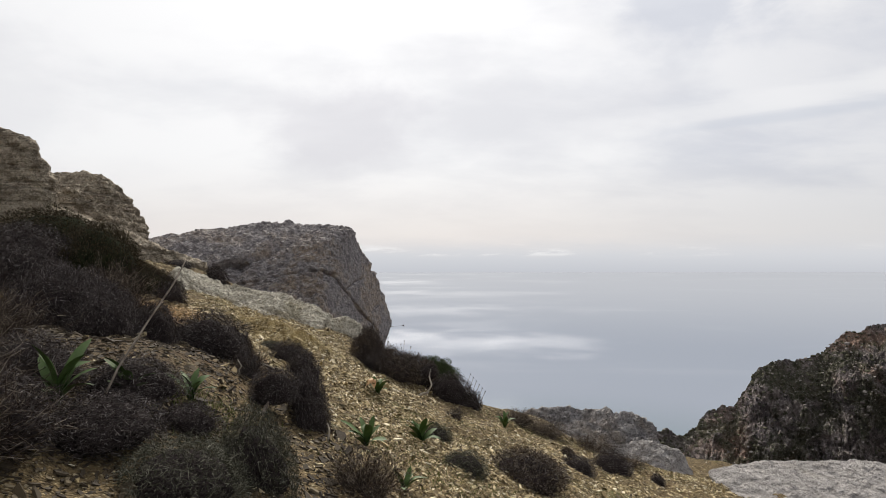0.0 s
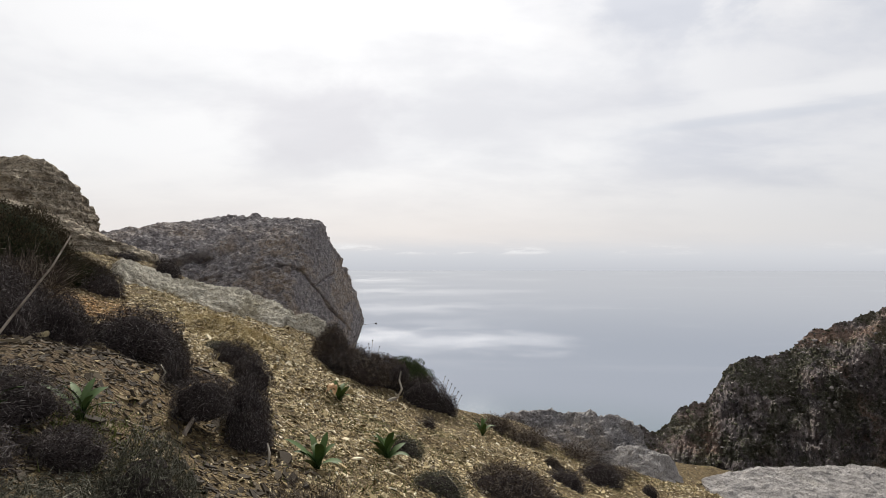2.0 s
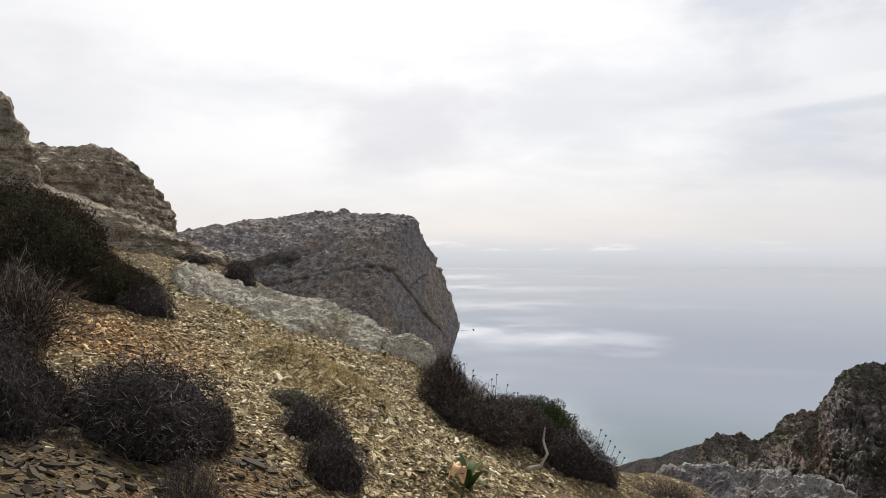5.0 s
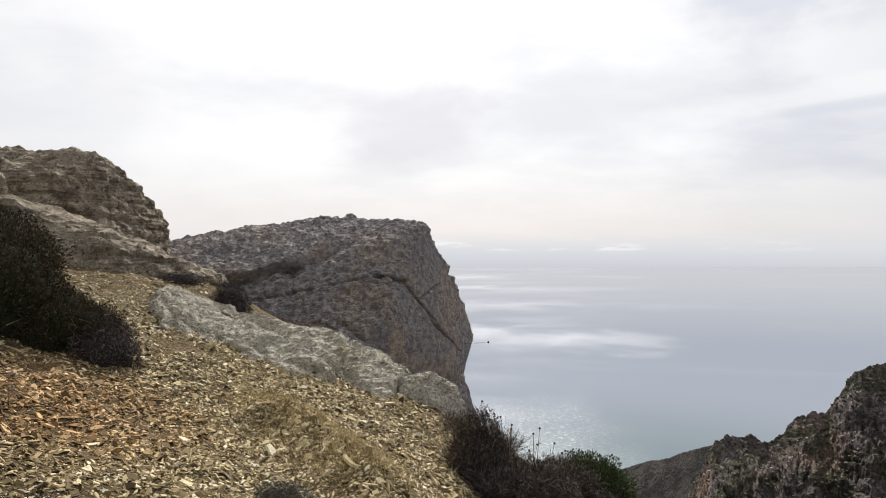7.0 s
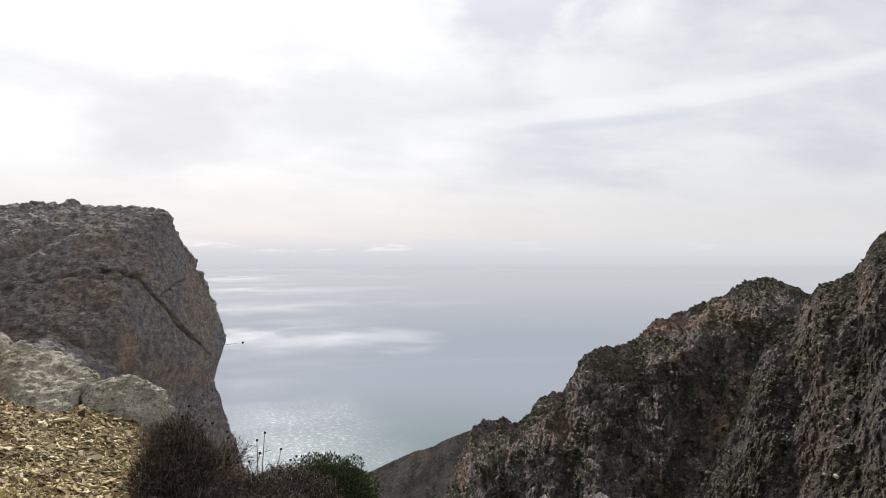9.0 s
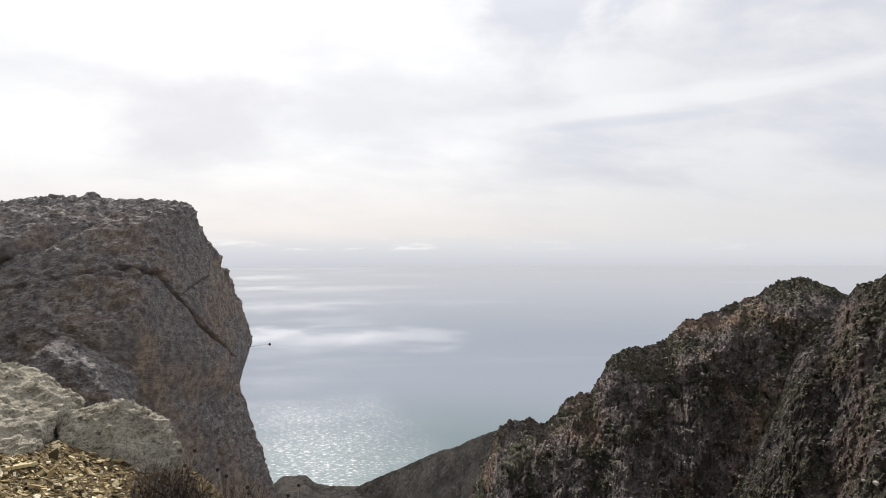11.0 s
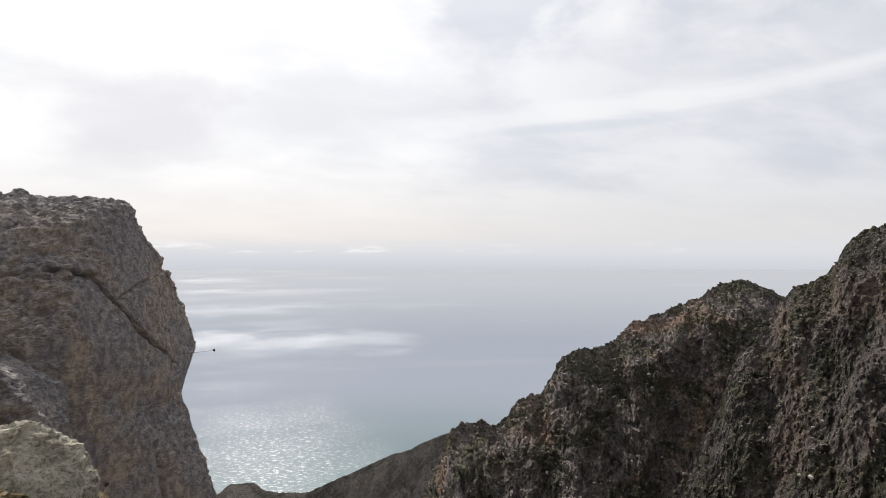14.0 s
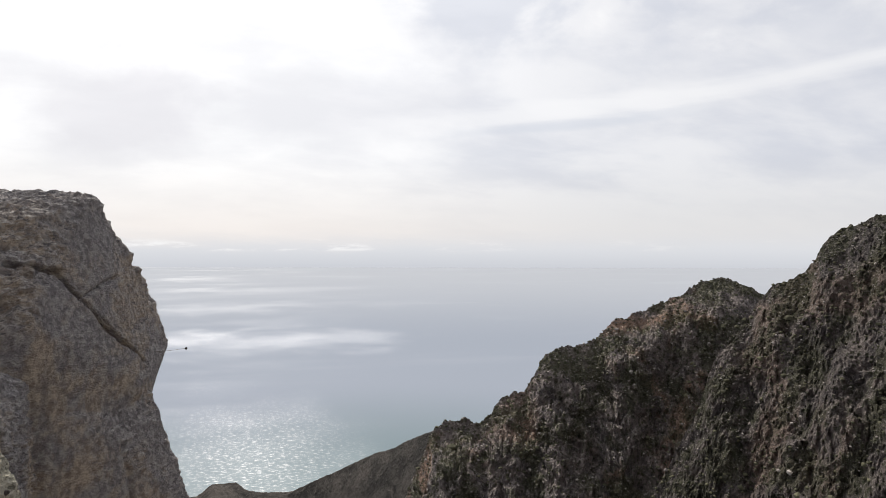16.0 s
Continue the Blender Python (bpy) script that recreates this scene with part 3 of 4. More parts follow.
rock("rock_outcrop", "huge grey limestone crag overhanging the sea, cracked across", [
    [(-2.95, 21.9, 2.2), (-2.53, 22.9, 0.85), (-1.98, 23.9, -0.25), (-1.72, 24.0, -1.15), (-6.5, 24.2, 2.5), (-9.2, 24, 2.05), (-10.4, 22, 1.65), (-8.2, 19.3, 0.85), (-3.65, 20.4, 1.7),
     (-4.0, 19.8, 0.9), (-3.4, 19.4, -0.1), (-3.3, 19.7, -1.5), (-2.05, 21.9, -1.6), (-2.1, 22.3, -2.5), (-3.3, 19.75, -2.6), (-5.0, 18.2, -2.6), (-5.0, 18.6, -0.9), (-4.6, 26.5, 1.2), (-6, 27, 1.6), (-11, 26, 1), (-8.5, 18.0, -2), (-2.6, 26, -1.5)],
    [(-1.9, 22.5, -1.95), (-1.08, 22.3, -4.5), (-0.3, 22, -9), (-3.3, 19.8, -1.4), (-3.2, 19.4, -5), (-3, 18.8, -9), (-9, 18.4, 0.0), (-9, 17.3, -6), (-10, 17, -9),
     (-2.9, 26, -2.5), (-1.8, 26, -9), (-10, 26, -1), (-10, 26, -9)]],
    0.045, 0.07, CRAG, 11, 2, pitted(0.10), "crag",
    both(lip(21.0, [(-8.6, 0.62), (-6.95, 1.05), (-6.2, 1.3), (-5.05, 1.68), (-4.2, 2.05)], 0.42, 0.4), both(crack([(20.5, [(-4.0, 0.9), (-3.71, 0.89), (-3.24, 0.76), (-3.03, 0.42), (-2.77, 0.14), (-2.45, -0.37), (-2.24, -0.62), (-1.91, -0.94), (-1.72, -1.23)])], 0.030, 0.24),
         crack([(20.5, [(-7.6, 0.2), (-6.57, 0.42), (-5.12, 0.70), (-4.17, 0.87)]), (20.5, [(-2.2, -2.6), (-2.05, -3.2), (-1.95, -4.2)]),
           (20.5, [(-2.9, 0.25), (-2.5, 0.5), (-2.3, 0.58)]), (20.5, [(-1.95, -0.55), (-1.75, -0.35)])], 0.035, 0.09))), 0.06, 0.8)

rock("rock_outcrop", "bedded tan limestone outcrop above the scree path", [
    [(-6.66, 14.4, 2.72), (-6.85, 14.0, 2.98), (-7.6, 14.0, 3.1), (-10, 14, 3.2), (-6.8, 15.6, 2.2), (-6.55, 15.2, 1.2), (-6.55, 13.8, 1.8), (-7.0, 13.2, 2.6), (-12, 13, 2.6), (-8, 17.5, 2.2),
     (-11, 18, 2.3), (-7.0, 16.5, 0.6), (-7.2, 12.6, 1.0), (-12, 12, 0.5)]], 0.05, 0.09, BEDDED, 23, 2, bedded(0.035, 0.19), "outcrop")
rock("rock_outcrop", "tall weathered tan rock knob high on the slope", [
    [(-6.3, 11.4, 2.3), (-6.33, 11.3, 2.85), (-6.6, 11.3, 3.25), (-7.15, 11.4, 3.42), (-8.5, 11.2, 3.6), (-10.5, 11.2, 3.8), (-6.5, 10.9, 1.4), (-10.5, 10.6, 1.8), (-8, 12.6, 3.0), (-6.7, 12.4, 1.6), (-10.5, 12.6, 2)]],
    0.06, 0.10, BEDDED, 29, 2, bedded(0.04, 0.27), "outcrop")
rock("rock_ledge", "low tan ledge of bedded rock beside the path", [
    [(-4.35, 12.5, 1.22), (-5.2, 12.0, 1.7), (-6.4, 11.6, 2.15), (-7.4, 11.4, 2.2), (-4.5, 13.2, 0.9), (-6.5, 13.4, 1.9), (-5.0, 11.6, 1.0), (-6.5, 10.9, 1.2), (-7.6, 11.0, 1.2)]],
    0.06, 0.07, BEDDED, 31, 4, bedded(0.05, 0.22))

rock("rock_slab", "long pale weathered limestone slab bedded in the scree", [
    [(-4.2, 10.7, 1.02), (-3.78, 10.12, 0.90), (-3.28, 10.28, 0.74), (-2.7, 10.06, 0.55), (-2.2, 10.1, 0.40), (-4.2, 10.85, 1.17), (-3.72, 10.35, 1.01), (-3.25, 10.42, 0.87), (-2.7, 10.22, 0.69), (-2.32, 10.22, 0.55),
     (-4.3, 11.3, 1.2), (-3.48, 10.78, 0.97), (-2.84, 10.5, 0.79), (-2.4, 10.36, 0.62), (-4.2, 11.2, 0.5), (-2.3, 10.5, 0.0), (-3.8, 10.3, 0.5), (-2.6, 10.2, 0.1)],
    [(-4.2, 11.6, 1.1), (-3.7, 11.25, 0.93), (-3.05, 11.1, 0.87), (-2.5, 11.0, 0.76), (-2.05, 10.9, 0.61), (-1.78, 10.72, 0.44), (-3.3, 10.85, 0.81), (-2.8, 10.6, 0.71), (-2.3, 10.42, 0.56), (-1.9, 10.38, 0.40), (-1.85, 10.25, 0.28),
     (-2.35, 10.25, 0.40), (-3.5, 12.0, 0.4), (-1.75, 11.1, 0.0), (-2.7, 11.6, 0.1), (-2.2, 10.4, -0.1)]],
    0.02, 0.04, PALE, 37, 7, None, "rock",
    both(crack([(10.6, [(-3.6, 0.97), (-3.2, 0.86), (-2.8, 0.72), (-2.45, 0.56), (-2.2, 0.40)])], 0.04, 0.07, (0.0, -1.0, 0.0)),
         crack([(10.4, [(-4.0, 1.08), (-3.7, 0.97), (-3.4, 0.88), (-3.1, 0.72)]), (10.4, [(-3.55, 0.92), (-3.42, 0.78)]), (10.4, [(-2.95, 0.76), (-2.85, 0.62)]), (10.6, [(-2.35, 0.68), (-2.25, 0.5)])], 0.018, 0.04, (0.0, -1.0, 0.0))), 0.25)
rock("boulder", "pale rounded boulder at the drop's edge", [
    [(-1.84, 10.62, 0.42), (-1.55, 10.68, 0.47), (-1.32, 10.62, 0.36), (-1.22, 10.55, 0.2), (-1.26, 10.5, -0.1), (-1.7, 10.3, 0.1), (-1.4, 10.25, 0.02), (-1.6, 11.0, 0.2), (-1.3, 10.9, 0.0), (-1.75, 10.9, -0.1), (-1.7, 10.35, -0.2)]],
    0.014, 0.026, PALE, 41, 9, None, "boulder", None, 0.3)
rock("boulder", "grey fallen block wedged under the crag", [
    [(-4.2, 17.3, -0.25), (-3.7, 17.2, -0.45), (-3.2, 17.2, -1.2), (-4.6, 16.9, -0.7), (-4.4, 18.6, -0.2), (-3.3, 18.8, -0.9), (-4.8, 17.2, -2.5), (-3.0, 17.4, -2.5), (-3.2, 18.9, -2.5), (-4.8, 18.8, -2.5)]],
    0.05, 0.07, CRAG, 43, 4, None, "boulder")
rock("rock_outcrop", "low grey weathered outcrop at the cliff edge", [
    [(0.85, 11.5, -1.46), (1.5, 11.6, -1.20), (2.2, 11.6, -1.20), (2.95, 11.5, -1.24), (3.45, 11.4, -1.42), (0.9, 11.1, -1.62), (1.9, 10.8, -1.55), (2.7, 11.0, -1.52), (3.3, 11.0, -1.62), (1.5, 13, -2.2), (3.6, 12.4, -2.4), (1.6, 10.6, -2.2), (3.5, 10.9, -2.3)]],
    0.028, 0.06, GREYROCK, 47, 2, pitted(0.06), "outcrop", None, 0.5)
rock("boulder", "smooth pale grey boulder below the outcrop", [
    [(2.65, 11.0, -1.56), (3.2, 10.95, -1.50), (3.65, 10.9, -1.68), (2.5, 10.6, -1.82), (3.75, 10.6, -2.0), (3.1, 10.35, -1.95), (2.7, 11.3, -2.2), (3.85, 11.2, -2.3), (2.6, 10.4, -2.3), (3.7, 10.4, -2.4)]],
    0.028, 0.03, SLABROCK, 49, 5, None, "boulder", None, 0.2)
rock("rock_slab", "broad flat white limestone slab on the slope", [
    [(3.6, 9.9, -1.62), (4.6, 10.3, -1.62), (6.2, 10.4, -1.66), (8.2, 9.8, -1.75), (3.5, 8.9, -1.72), (5, 7.6, -1.85), (8, 7.4, -2.0), (3.6, 8.8, -2.2), (8.4, 7.3, -2.6), (4.6, 10.8, -2.2), (8.4, 10.2, -2.6), (5, 7.4, -2.4)]],
    0.03, 0.016, SLABROCK, 53, 16, None, "rock", None, 0.1)


# ---- far land ----
def bearing_mesh(name, label, degs, elevs, dists, mat, depth, steep, ribs, cols, rows, seed, crags=1.0):
    """A ridge seen across the gorge: its crest by bearing, and its face that drops towards the gorge."""
    eye = np.array((-0.59, 7.29, 1.25))
    b = np.linspace(degs[0], degs[-1], cols)
    el, r = np.interp(b, degs, elevs), np.interp(b, degs, dists)
    el = np.convolve(np.pad(el, 3, "edge"), np.ones(7) / 7, "valid")
    s = np.concatenate((-np.linspace(1, 0.02, 8) ** 1.5 * 60, np.linspace(0, 1, rows) ** 1.15 * depth))
    S, B = np.meshgrid(s, np.radians(b), indexing="ij")
    R = r[None] - S
    Z = eye[2] + (r * np.tan(np.radians(el)))[None] - np.where(S > 0, steep * S, -0.8 * S)
    q = np.stack((np.sin(B) * r[None], np.cos(B) * r[None], Z * 0.65), -1).reshape(-1, 3)
    rib = ridged(q, 1 / 34, 5, seed).reshape(S.shape) * ribs
    q3 = np.stack((np.sin(B) * R, np.cos(B) * R, Z), -1).reshape(-1, 3)
    warp = q3 + 3.0 * np.stack([fbm(q3, 1 / 9, 2, seed + 30 + m) for m in range(3)], 1)
    fine_ = (fbm(q3, 1 / 9, 4, seed + 9, 0.6) * 1.3 + blocks(warp * (1, 1, 1.7), 1 / 8, seed + 40, 0.1) * 0.8 * crags + blocks(warp * (1, 1, 2.2), 1 / 2.6, seed + 50, 0.12) * 0.5 + fbm(q3 * (1, 1, 1.6), 1 / 1.6, 2, seed + 55, 0.6) * 0.35).reshape(S.shape)
    fade = smooth(0, 12, np.abs(S))
    fine_ = fine_ * (0.35 if mat is COAST else 1.0)
    R = R - rib * fade - fine_ * (0.25 + 1.1 * fade)
    Z = Z + fine_ * 0.9
    v = np.stack((eye[0] + np.sin(B) * R, eye[1] + np.cos(B) * R, np.maximum(Z, SEA - 5)), -1).reshape(-1, 3)
    ob = new(name, mesh_of(name, v, grid_faces(len(s), cols), mat, mat is COAST))
    return tagged(ob, label, "mountain", kind="structure")


mountain = bearing_mesh("backdrop_mountain", "dark rugged cliff mountain with sparse scrub across a gorge",
             [13.5, 15.6, 17.3, 17.9, 19.2, 20.9, 22.2, 23, 24, 26.2, 27, 28, 29, 31.9, 33.1, 34, 35.7, 38.4, 39.8, 41.1, 42.6, 44.5, 46, 52], [-26, -21, -17.3, -16, -15.1, -14.8, -15.2, -14.5, -13.2, -12.5, -11.1, -9.3, -8.8, -8.2, -6.95, -5.95, -5.25, -4.35, -3.3, -2.6, -2.4, -2.9, -3.8, -4], [223, 226, 228, 229, 231, 234, 236, 237, 239, 243, 244, 246, 248, 257, 261, 264, 270, 278, 283, 287, 291, 292, 294, 300], HILL, 95, 1.25, 11.0, 760, 210, 81)
ridge = bearing_mesh("backdrop_ridge", "steep rocky scrub-dotted ridge rising across the gorge",
             [34, 37.1, 38.9, 40.7, 41.6, 42.8, 44.5, 45.6, 46.3, 47.3, 48.8, 49.4, 50.3, 51.8, 53.5, 60, 75, 95], [-26, -20.2, -16.6, -12.9, -10.1, -7.3, -5.4, -3.6, -2.6, -2.1, -1.4, 0.1, 1.2, 1.8, 2.9, 5, 7, 6], [175, 186, 193, 199, 203, 207, 213, 214, 213, 211, 209, 208, 206, 204, 201, 190, 177, 160], SCRUBHILL, 95, 1.1, 3.5, 560, 200, 91, 0.45)
bearing_mesh("backdrop_slope", "smooth dark scrub slope running down to the coast",
             [4, 4.9, 6.6, 9.3, 12.6, 14.3, 16.4, 17.9, 22], [-21.2, -20.6, -20, -19.1, -17.8, -17.4, -16.5, -16, -15.5], [402, 398, 387, 369, 347, 335, 321, 311, 290], COAST, 120, 0.7, 3.0, 240, 80, 95)

bearing_mesh("backdrop_headland", "low rocky headland at the water's edge", [-7, -4.5, -2, -1.2, 1.0, 1.4, 3, 8], [-20.6, -20.2, -19.9, -19.3, -19.3, -19.9, -20.3, -20.6],
             [405, 405, 408, 410, 410, 406, 402, 398], COAST, 90, 0.02, 1.0, 160, 60, 97)


def dotted(name, label, category, land, n, size, flat, mat, seed, thick=0.0):
    """Lumps strewn over a far slope, in drifts: bushes or boulders."""
    rng_ = np.random.default_rng(seed)
    co = np.empty(len(land.data.vertices) * 3)
    land.data.vertices.foreach_get("co", co)
    co = co.reshape(-1, 3)
    co = co[fbm(co, 1 / 14, 3, seed) + rng_.uniform(-0.6, 0.6, len(co)) > thick]
    at = co[rng_.choice(len(co), n, replace=False)]
    bm_ = bmesh.new()
    bmesh.ops.create_icosphere(bm_, subdivisions=1, radius=1)
    shape_ = np.array([v.co for v in bm_.verts])
    tris = np.array([[v.index for v in f.verts] for f in bm_.faces])
    bm_.free()
    k = size * np.exp(rng_.normal(size=n) * 0.4)
    v = shape_[None] * k[:, None, None] * (1, 1, flat) * rng_.uniform(0.65, 1.25, (n, len(shape_), 1)) + at[:, None]
    f = np.arange(n)[:, None, None] * len(shape_) + tris[None]
    return tagged(new(name, mesh_of(name, v.reshape(-1, 3), f.reshape(-1, 3), mat)), label, category, kind="stuff")


FAR_SCRUB = material("dark olive scrub", pieces_look([(0.0, (0.05, 0.05, 0.036)), (1.0, (0.14, 0.135, 0.09)), (0.6, (0.085, 0.085, 0.058))]), 0.95, 0.1)
FAR_ROCK = material("pale grey boulders", pieces_look([(0.0, (0.12, 0.105, 0.10)), (1.0, (0.46, 0.42, 0.39)), (0.6, (0.23, 0.205, 0.195))]), 0.95, 0.1)
dotted("far_scrub", "low dark scrub dotted over the steep ridge", "scrub", ridge, 7000, 0.34, 0.7, FAR_SCRUB, 101, -0.1)
dotted("far_boulders", "pale boulders strewn over the steep ridge", "rocks", ridge, 4200, 0.24, 0.7, FAR_ROCK, 102, 0.0)
dotted("far_scrub", "dark scrub dotted over the cliff mountain", "scrub", mountain, 5000, 0.38, 0.7, FAR_SCRUB, 103, 0.0)
dotted("far_boulders", "pale broken rocks on the cliff mountain", "rocks", mountain, 4200, 0.30, 0.7, FAR_ROCK, 104, 0.0)


# ---- plants ----
def strips(base, way, length, width, rng, taper=0.3):
    """Thin flat strips (twigs, blades): four corners each."""
    side = np.cross(way, rng.normal(size=way.shape))
    side /= np.linalg.norm(side, axis=1, keepdims=True) + 1e-9
    tip = base + way * length[:, None]
    wd = np.reshape(width, (-1, 1)) * np.ones((len(base), 1))
    v = np.stack((base - side * wd, base + side * wd, tip + side * wd * taper, tip - side * wd * taper), 1).reshape(-1, 3)
    return v


def quads(n, start=0):
    return (start + np.arange(n * 4)).reshape(-1, 4)


def unit(v):
    return v / (np.linalg.norm(v, axis=1, keepdims=True) + 1e-9)


def dome_ways(n, rng, low=-0.15):
    z = rng.uniform(low, 1, n)
    a = rng.uniform(0, 2 * np.pi, n)
    s = np.sqrt(np.maximum(1 - z * z, 0))
    return np.stack((s * np.cos(a), s * np.sin(a), z), 1)


def lump(d, seed):
    return 1 + 0.17 * fbm(d, 1.9, 3, seed)


def core_mesh(seed, mat, r=0.76):
    bm = bmesh.new()
    bmesh.ops.create_icosphere(bm, subdivisions=3, radius=1)
    co = unit(np.array([v.co for v in bm.verts]))
    rr = r * lump(co, seed) + 0.05 * fbm(co, 6, 2, seed)
    for v, c, k in zip(bm.verts, co, rr):
        v.co = c * k * (1, 1, 1 if c[2] > 0 else 0.35)
    me = bpy.data.meshes.new("core")
    bm.to_mesh(me)
    bm.free()
    me.materials.append(mat)
    me.shade_smooth()
    return me


def twig_mesh(seed, mat, n=4600, out=0.12, size=0.6, thick=0.006):
    """The spiny outside of a cushion of radius 1: short stems with side spines."""
    rng = np.random.default_rng(seed)
    d = dome_ways(n, rng)
    base = d * (lump(d, seed) * rng.uniform(0.82, 1.0, n))[:, None]
    way = unit(d * out + rng.normal(size=(n, 3)) * 0.55)
    ln = rng.uniform(0.08, 0.26, n) * size
    parts = [strips(base, way, ln, thick * rng.uniform(0.6, 1.2, n), rng)]
    for k in (0.4, 0.75):
        b = base + way * (ln * k)[:, None]
        parts.append(strips(b, unit(way * 0.5 + rng.normal(size=(n, 3)) * 0.8), ln * rng.uniform(0.3, 0.65, n), thick * 0.6 * np.ones(n), rng))
    v = np.concatenate(parts)
    return mesh_of("twig_mat", v, quads(len(v) // 4), mat)


def brush_mesh(seed, mat, n=420):
    """A loose dry bush: long stems out of one root, with twigs along them."""
    rng = np.random.default_rng(seed)
    d = unit(dome_ways(n, rng, 0.05) + (0, 0, 0.35))
    out = []
    p, way = rng.normal(size=(n, 3)) * (0.18, 0.18, 0.02), d
    for seg in range(4):
        ln = rng.uniform(0.16, 0.32, n)
        out.append(strips(p, way, ln, 0.006 * (1 - 0.18 * seg) * np.ones(n), rng, 0.75))
        for k in range(4):
            b = p + way * (ln * rng.uniform(0.1, 1, n))[:, None]
            out.append(strips(b, unit(way + rng.normal(size=(n, 3)) * 0.7), rng.uniform(0.06, 0.2, n), 0.0035 * np.ones(n), rng))
        p = p + way * ln[:, None]
        way = unit(way + rng.normal(size=(n, 3)) * 0.32)
    v = np.concatenate(out)
    v[:, 2] = np.maximum(v[:, 2], -0.05)
    return mesh_of("stem_tangle", v, quads(len(v) // 4), mat)


def leaf_mesh(seed, mat, n=20000, size=0.038):
    rng = np.random.default_rng(seed)
    d = dome_ways(n, rng)
    base = d * ((lump(d, seed) + 0.10 * fbm(d, 5, 2, seed + 3)) * rng.uniform(0.80, 1.0, n))[:, None]
    way = unit(d + rng.normal(size=(n, 3)) * 0.6 + (0, 0, 0.3))
    side = unit(np.cross(way, rng.normal(size=(n, 3))))
    ln, wd = (rng.uniform(0.6, 1.3, n) * size)[:, None], (rng.uniform(0.16, 0.28, n) * size)[:, None]
    v = np.stack((base, base + way * ln * 0.5 + side * wd, base + way * ln, base + way * ln * 0.5 - side * wd), 1).reshape(-1, 3)
    return mesh_of("crown", v, quads(n), mat)


def tube(name, pts, radii, mat, sides=7):
    pts = [Vector(p) for p in pts]
    v, f = [], []
    for i, (p, r) in enumerate(zip(pts, radii)):
        t = (pts[min(i + 1, len(pts) - 1)] - pts[max(i - 1, 0)]).normalized()
        a = t.orthogonal().normalized()
        b = t.cross(a)
        for k in range(sides):
            w_ = 2 * math.pi * k / sides
            v.append(p + (a * math.cos(w_) + b * math.sin(w_)) * r * (1 + 0.15 * math.sin(3 * k + i)))
    for i in range(len(pts) - 1):
        for k in range(sides):
            f.append((i * sides + k, i * sides + (k + 1) % sides, (i + 1) * sides + (k + 1) % sides, (i + 1) * sides + k))
    f += [tuple(range(sides))[::-1], tuple(range((len(pts) - 1) * sides, len(pts) * sides))]
    return mesh_of(name, [tuple(p) for p in v], f, mat, True)


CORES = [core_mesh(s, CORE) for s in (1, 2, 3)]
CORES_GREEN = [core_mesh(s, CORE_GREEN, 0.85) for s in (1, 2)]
GREY = [twig_mesh(s, TWIG) for s in (1, 2, 3)]
GREYGREEN = [twig_mesh(s, TWIG_GREEN) for s in (1, 2, 3)]
BROWN = [twig_mesh(s, TWIG_BROWN, 4600, 0.4, 0.75) for s in (1, 2, 3)]
BRUSH = [brush_mesh(s, TWIG_BROWN) for s in (1, 2)]
BRUSH_GREY = [brush_mesh(s, TWIG) for s in (4, 5)]
GREEN = [leaf_mesh(s, LEAF) for s in (1, 2)]
GREEN_BRIGHT = [leaf_mesh(s, LEAF_BRIGHT, 14000, 0.055) for s in (1, 2)]
_count = [0]


def planted(name, label, category, x, y, r, hgt, pieces, lift=0.0, group=""):
    """A bush at (x, y): an empty on the ground that carries its parts, r wide to each side and hgt high."""
    _count[0] += 1
    root = new(name)
    root.empty_display_size = 0.1
    z = float(ground_z(x, y))
    root.matrix_world = pose(x, y, z - 0.03, 0, 0, 137.5 * _count[0])
    tagged(root, label, category, group)
    for kind, me, tag in pieces:
        ob = part(kind, me, root, tag)
        ob.location = (0, 0, lift)
        ob.scale = (r, r, hgt)
    return root


def cushion(x, y, r, hgt, shell, label, lift=0.0, extra=None):
    i = _count[0]
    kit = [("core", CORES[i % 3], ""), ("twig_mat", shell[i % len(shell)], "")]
    if extra:
        kit.append(("stem_tangle", extra[i % len(extra)], "loose dry stems"))
    return planted("cushion_shrub", label, "shrub", x, y, r, hgt, kit, lift, "cushion shrubs on the slope")


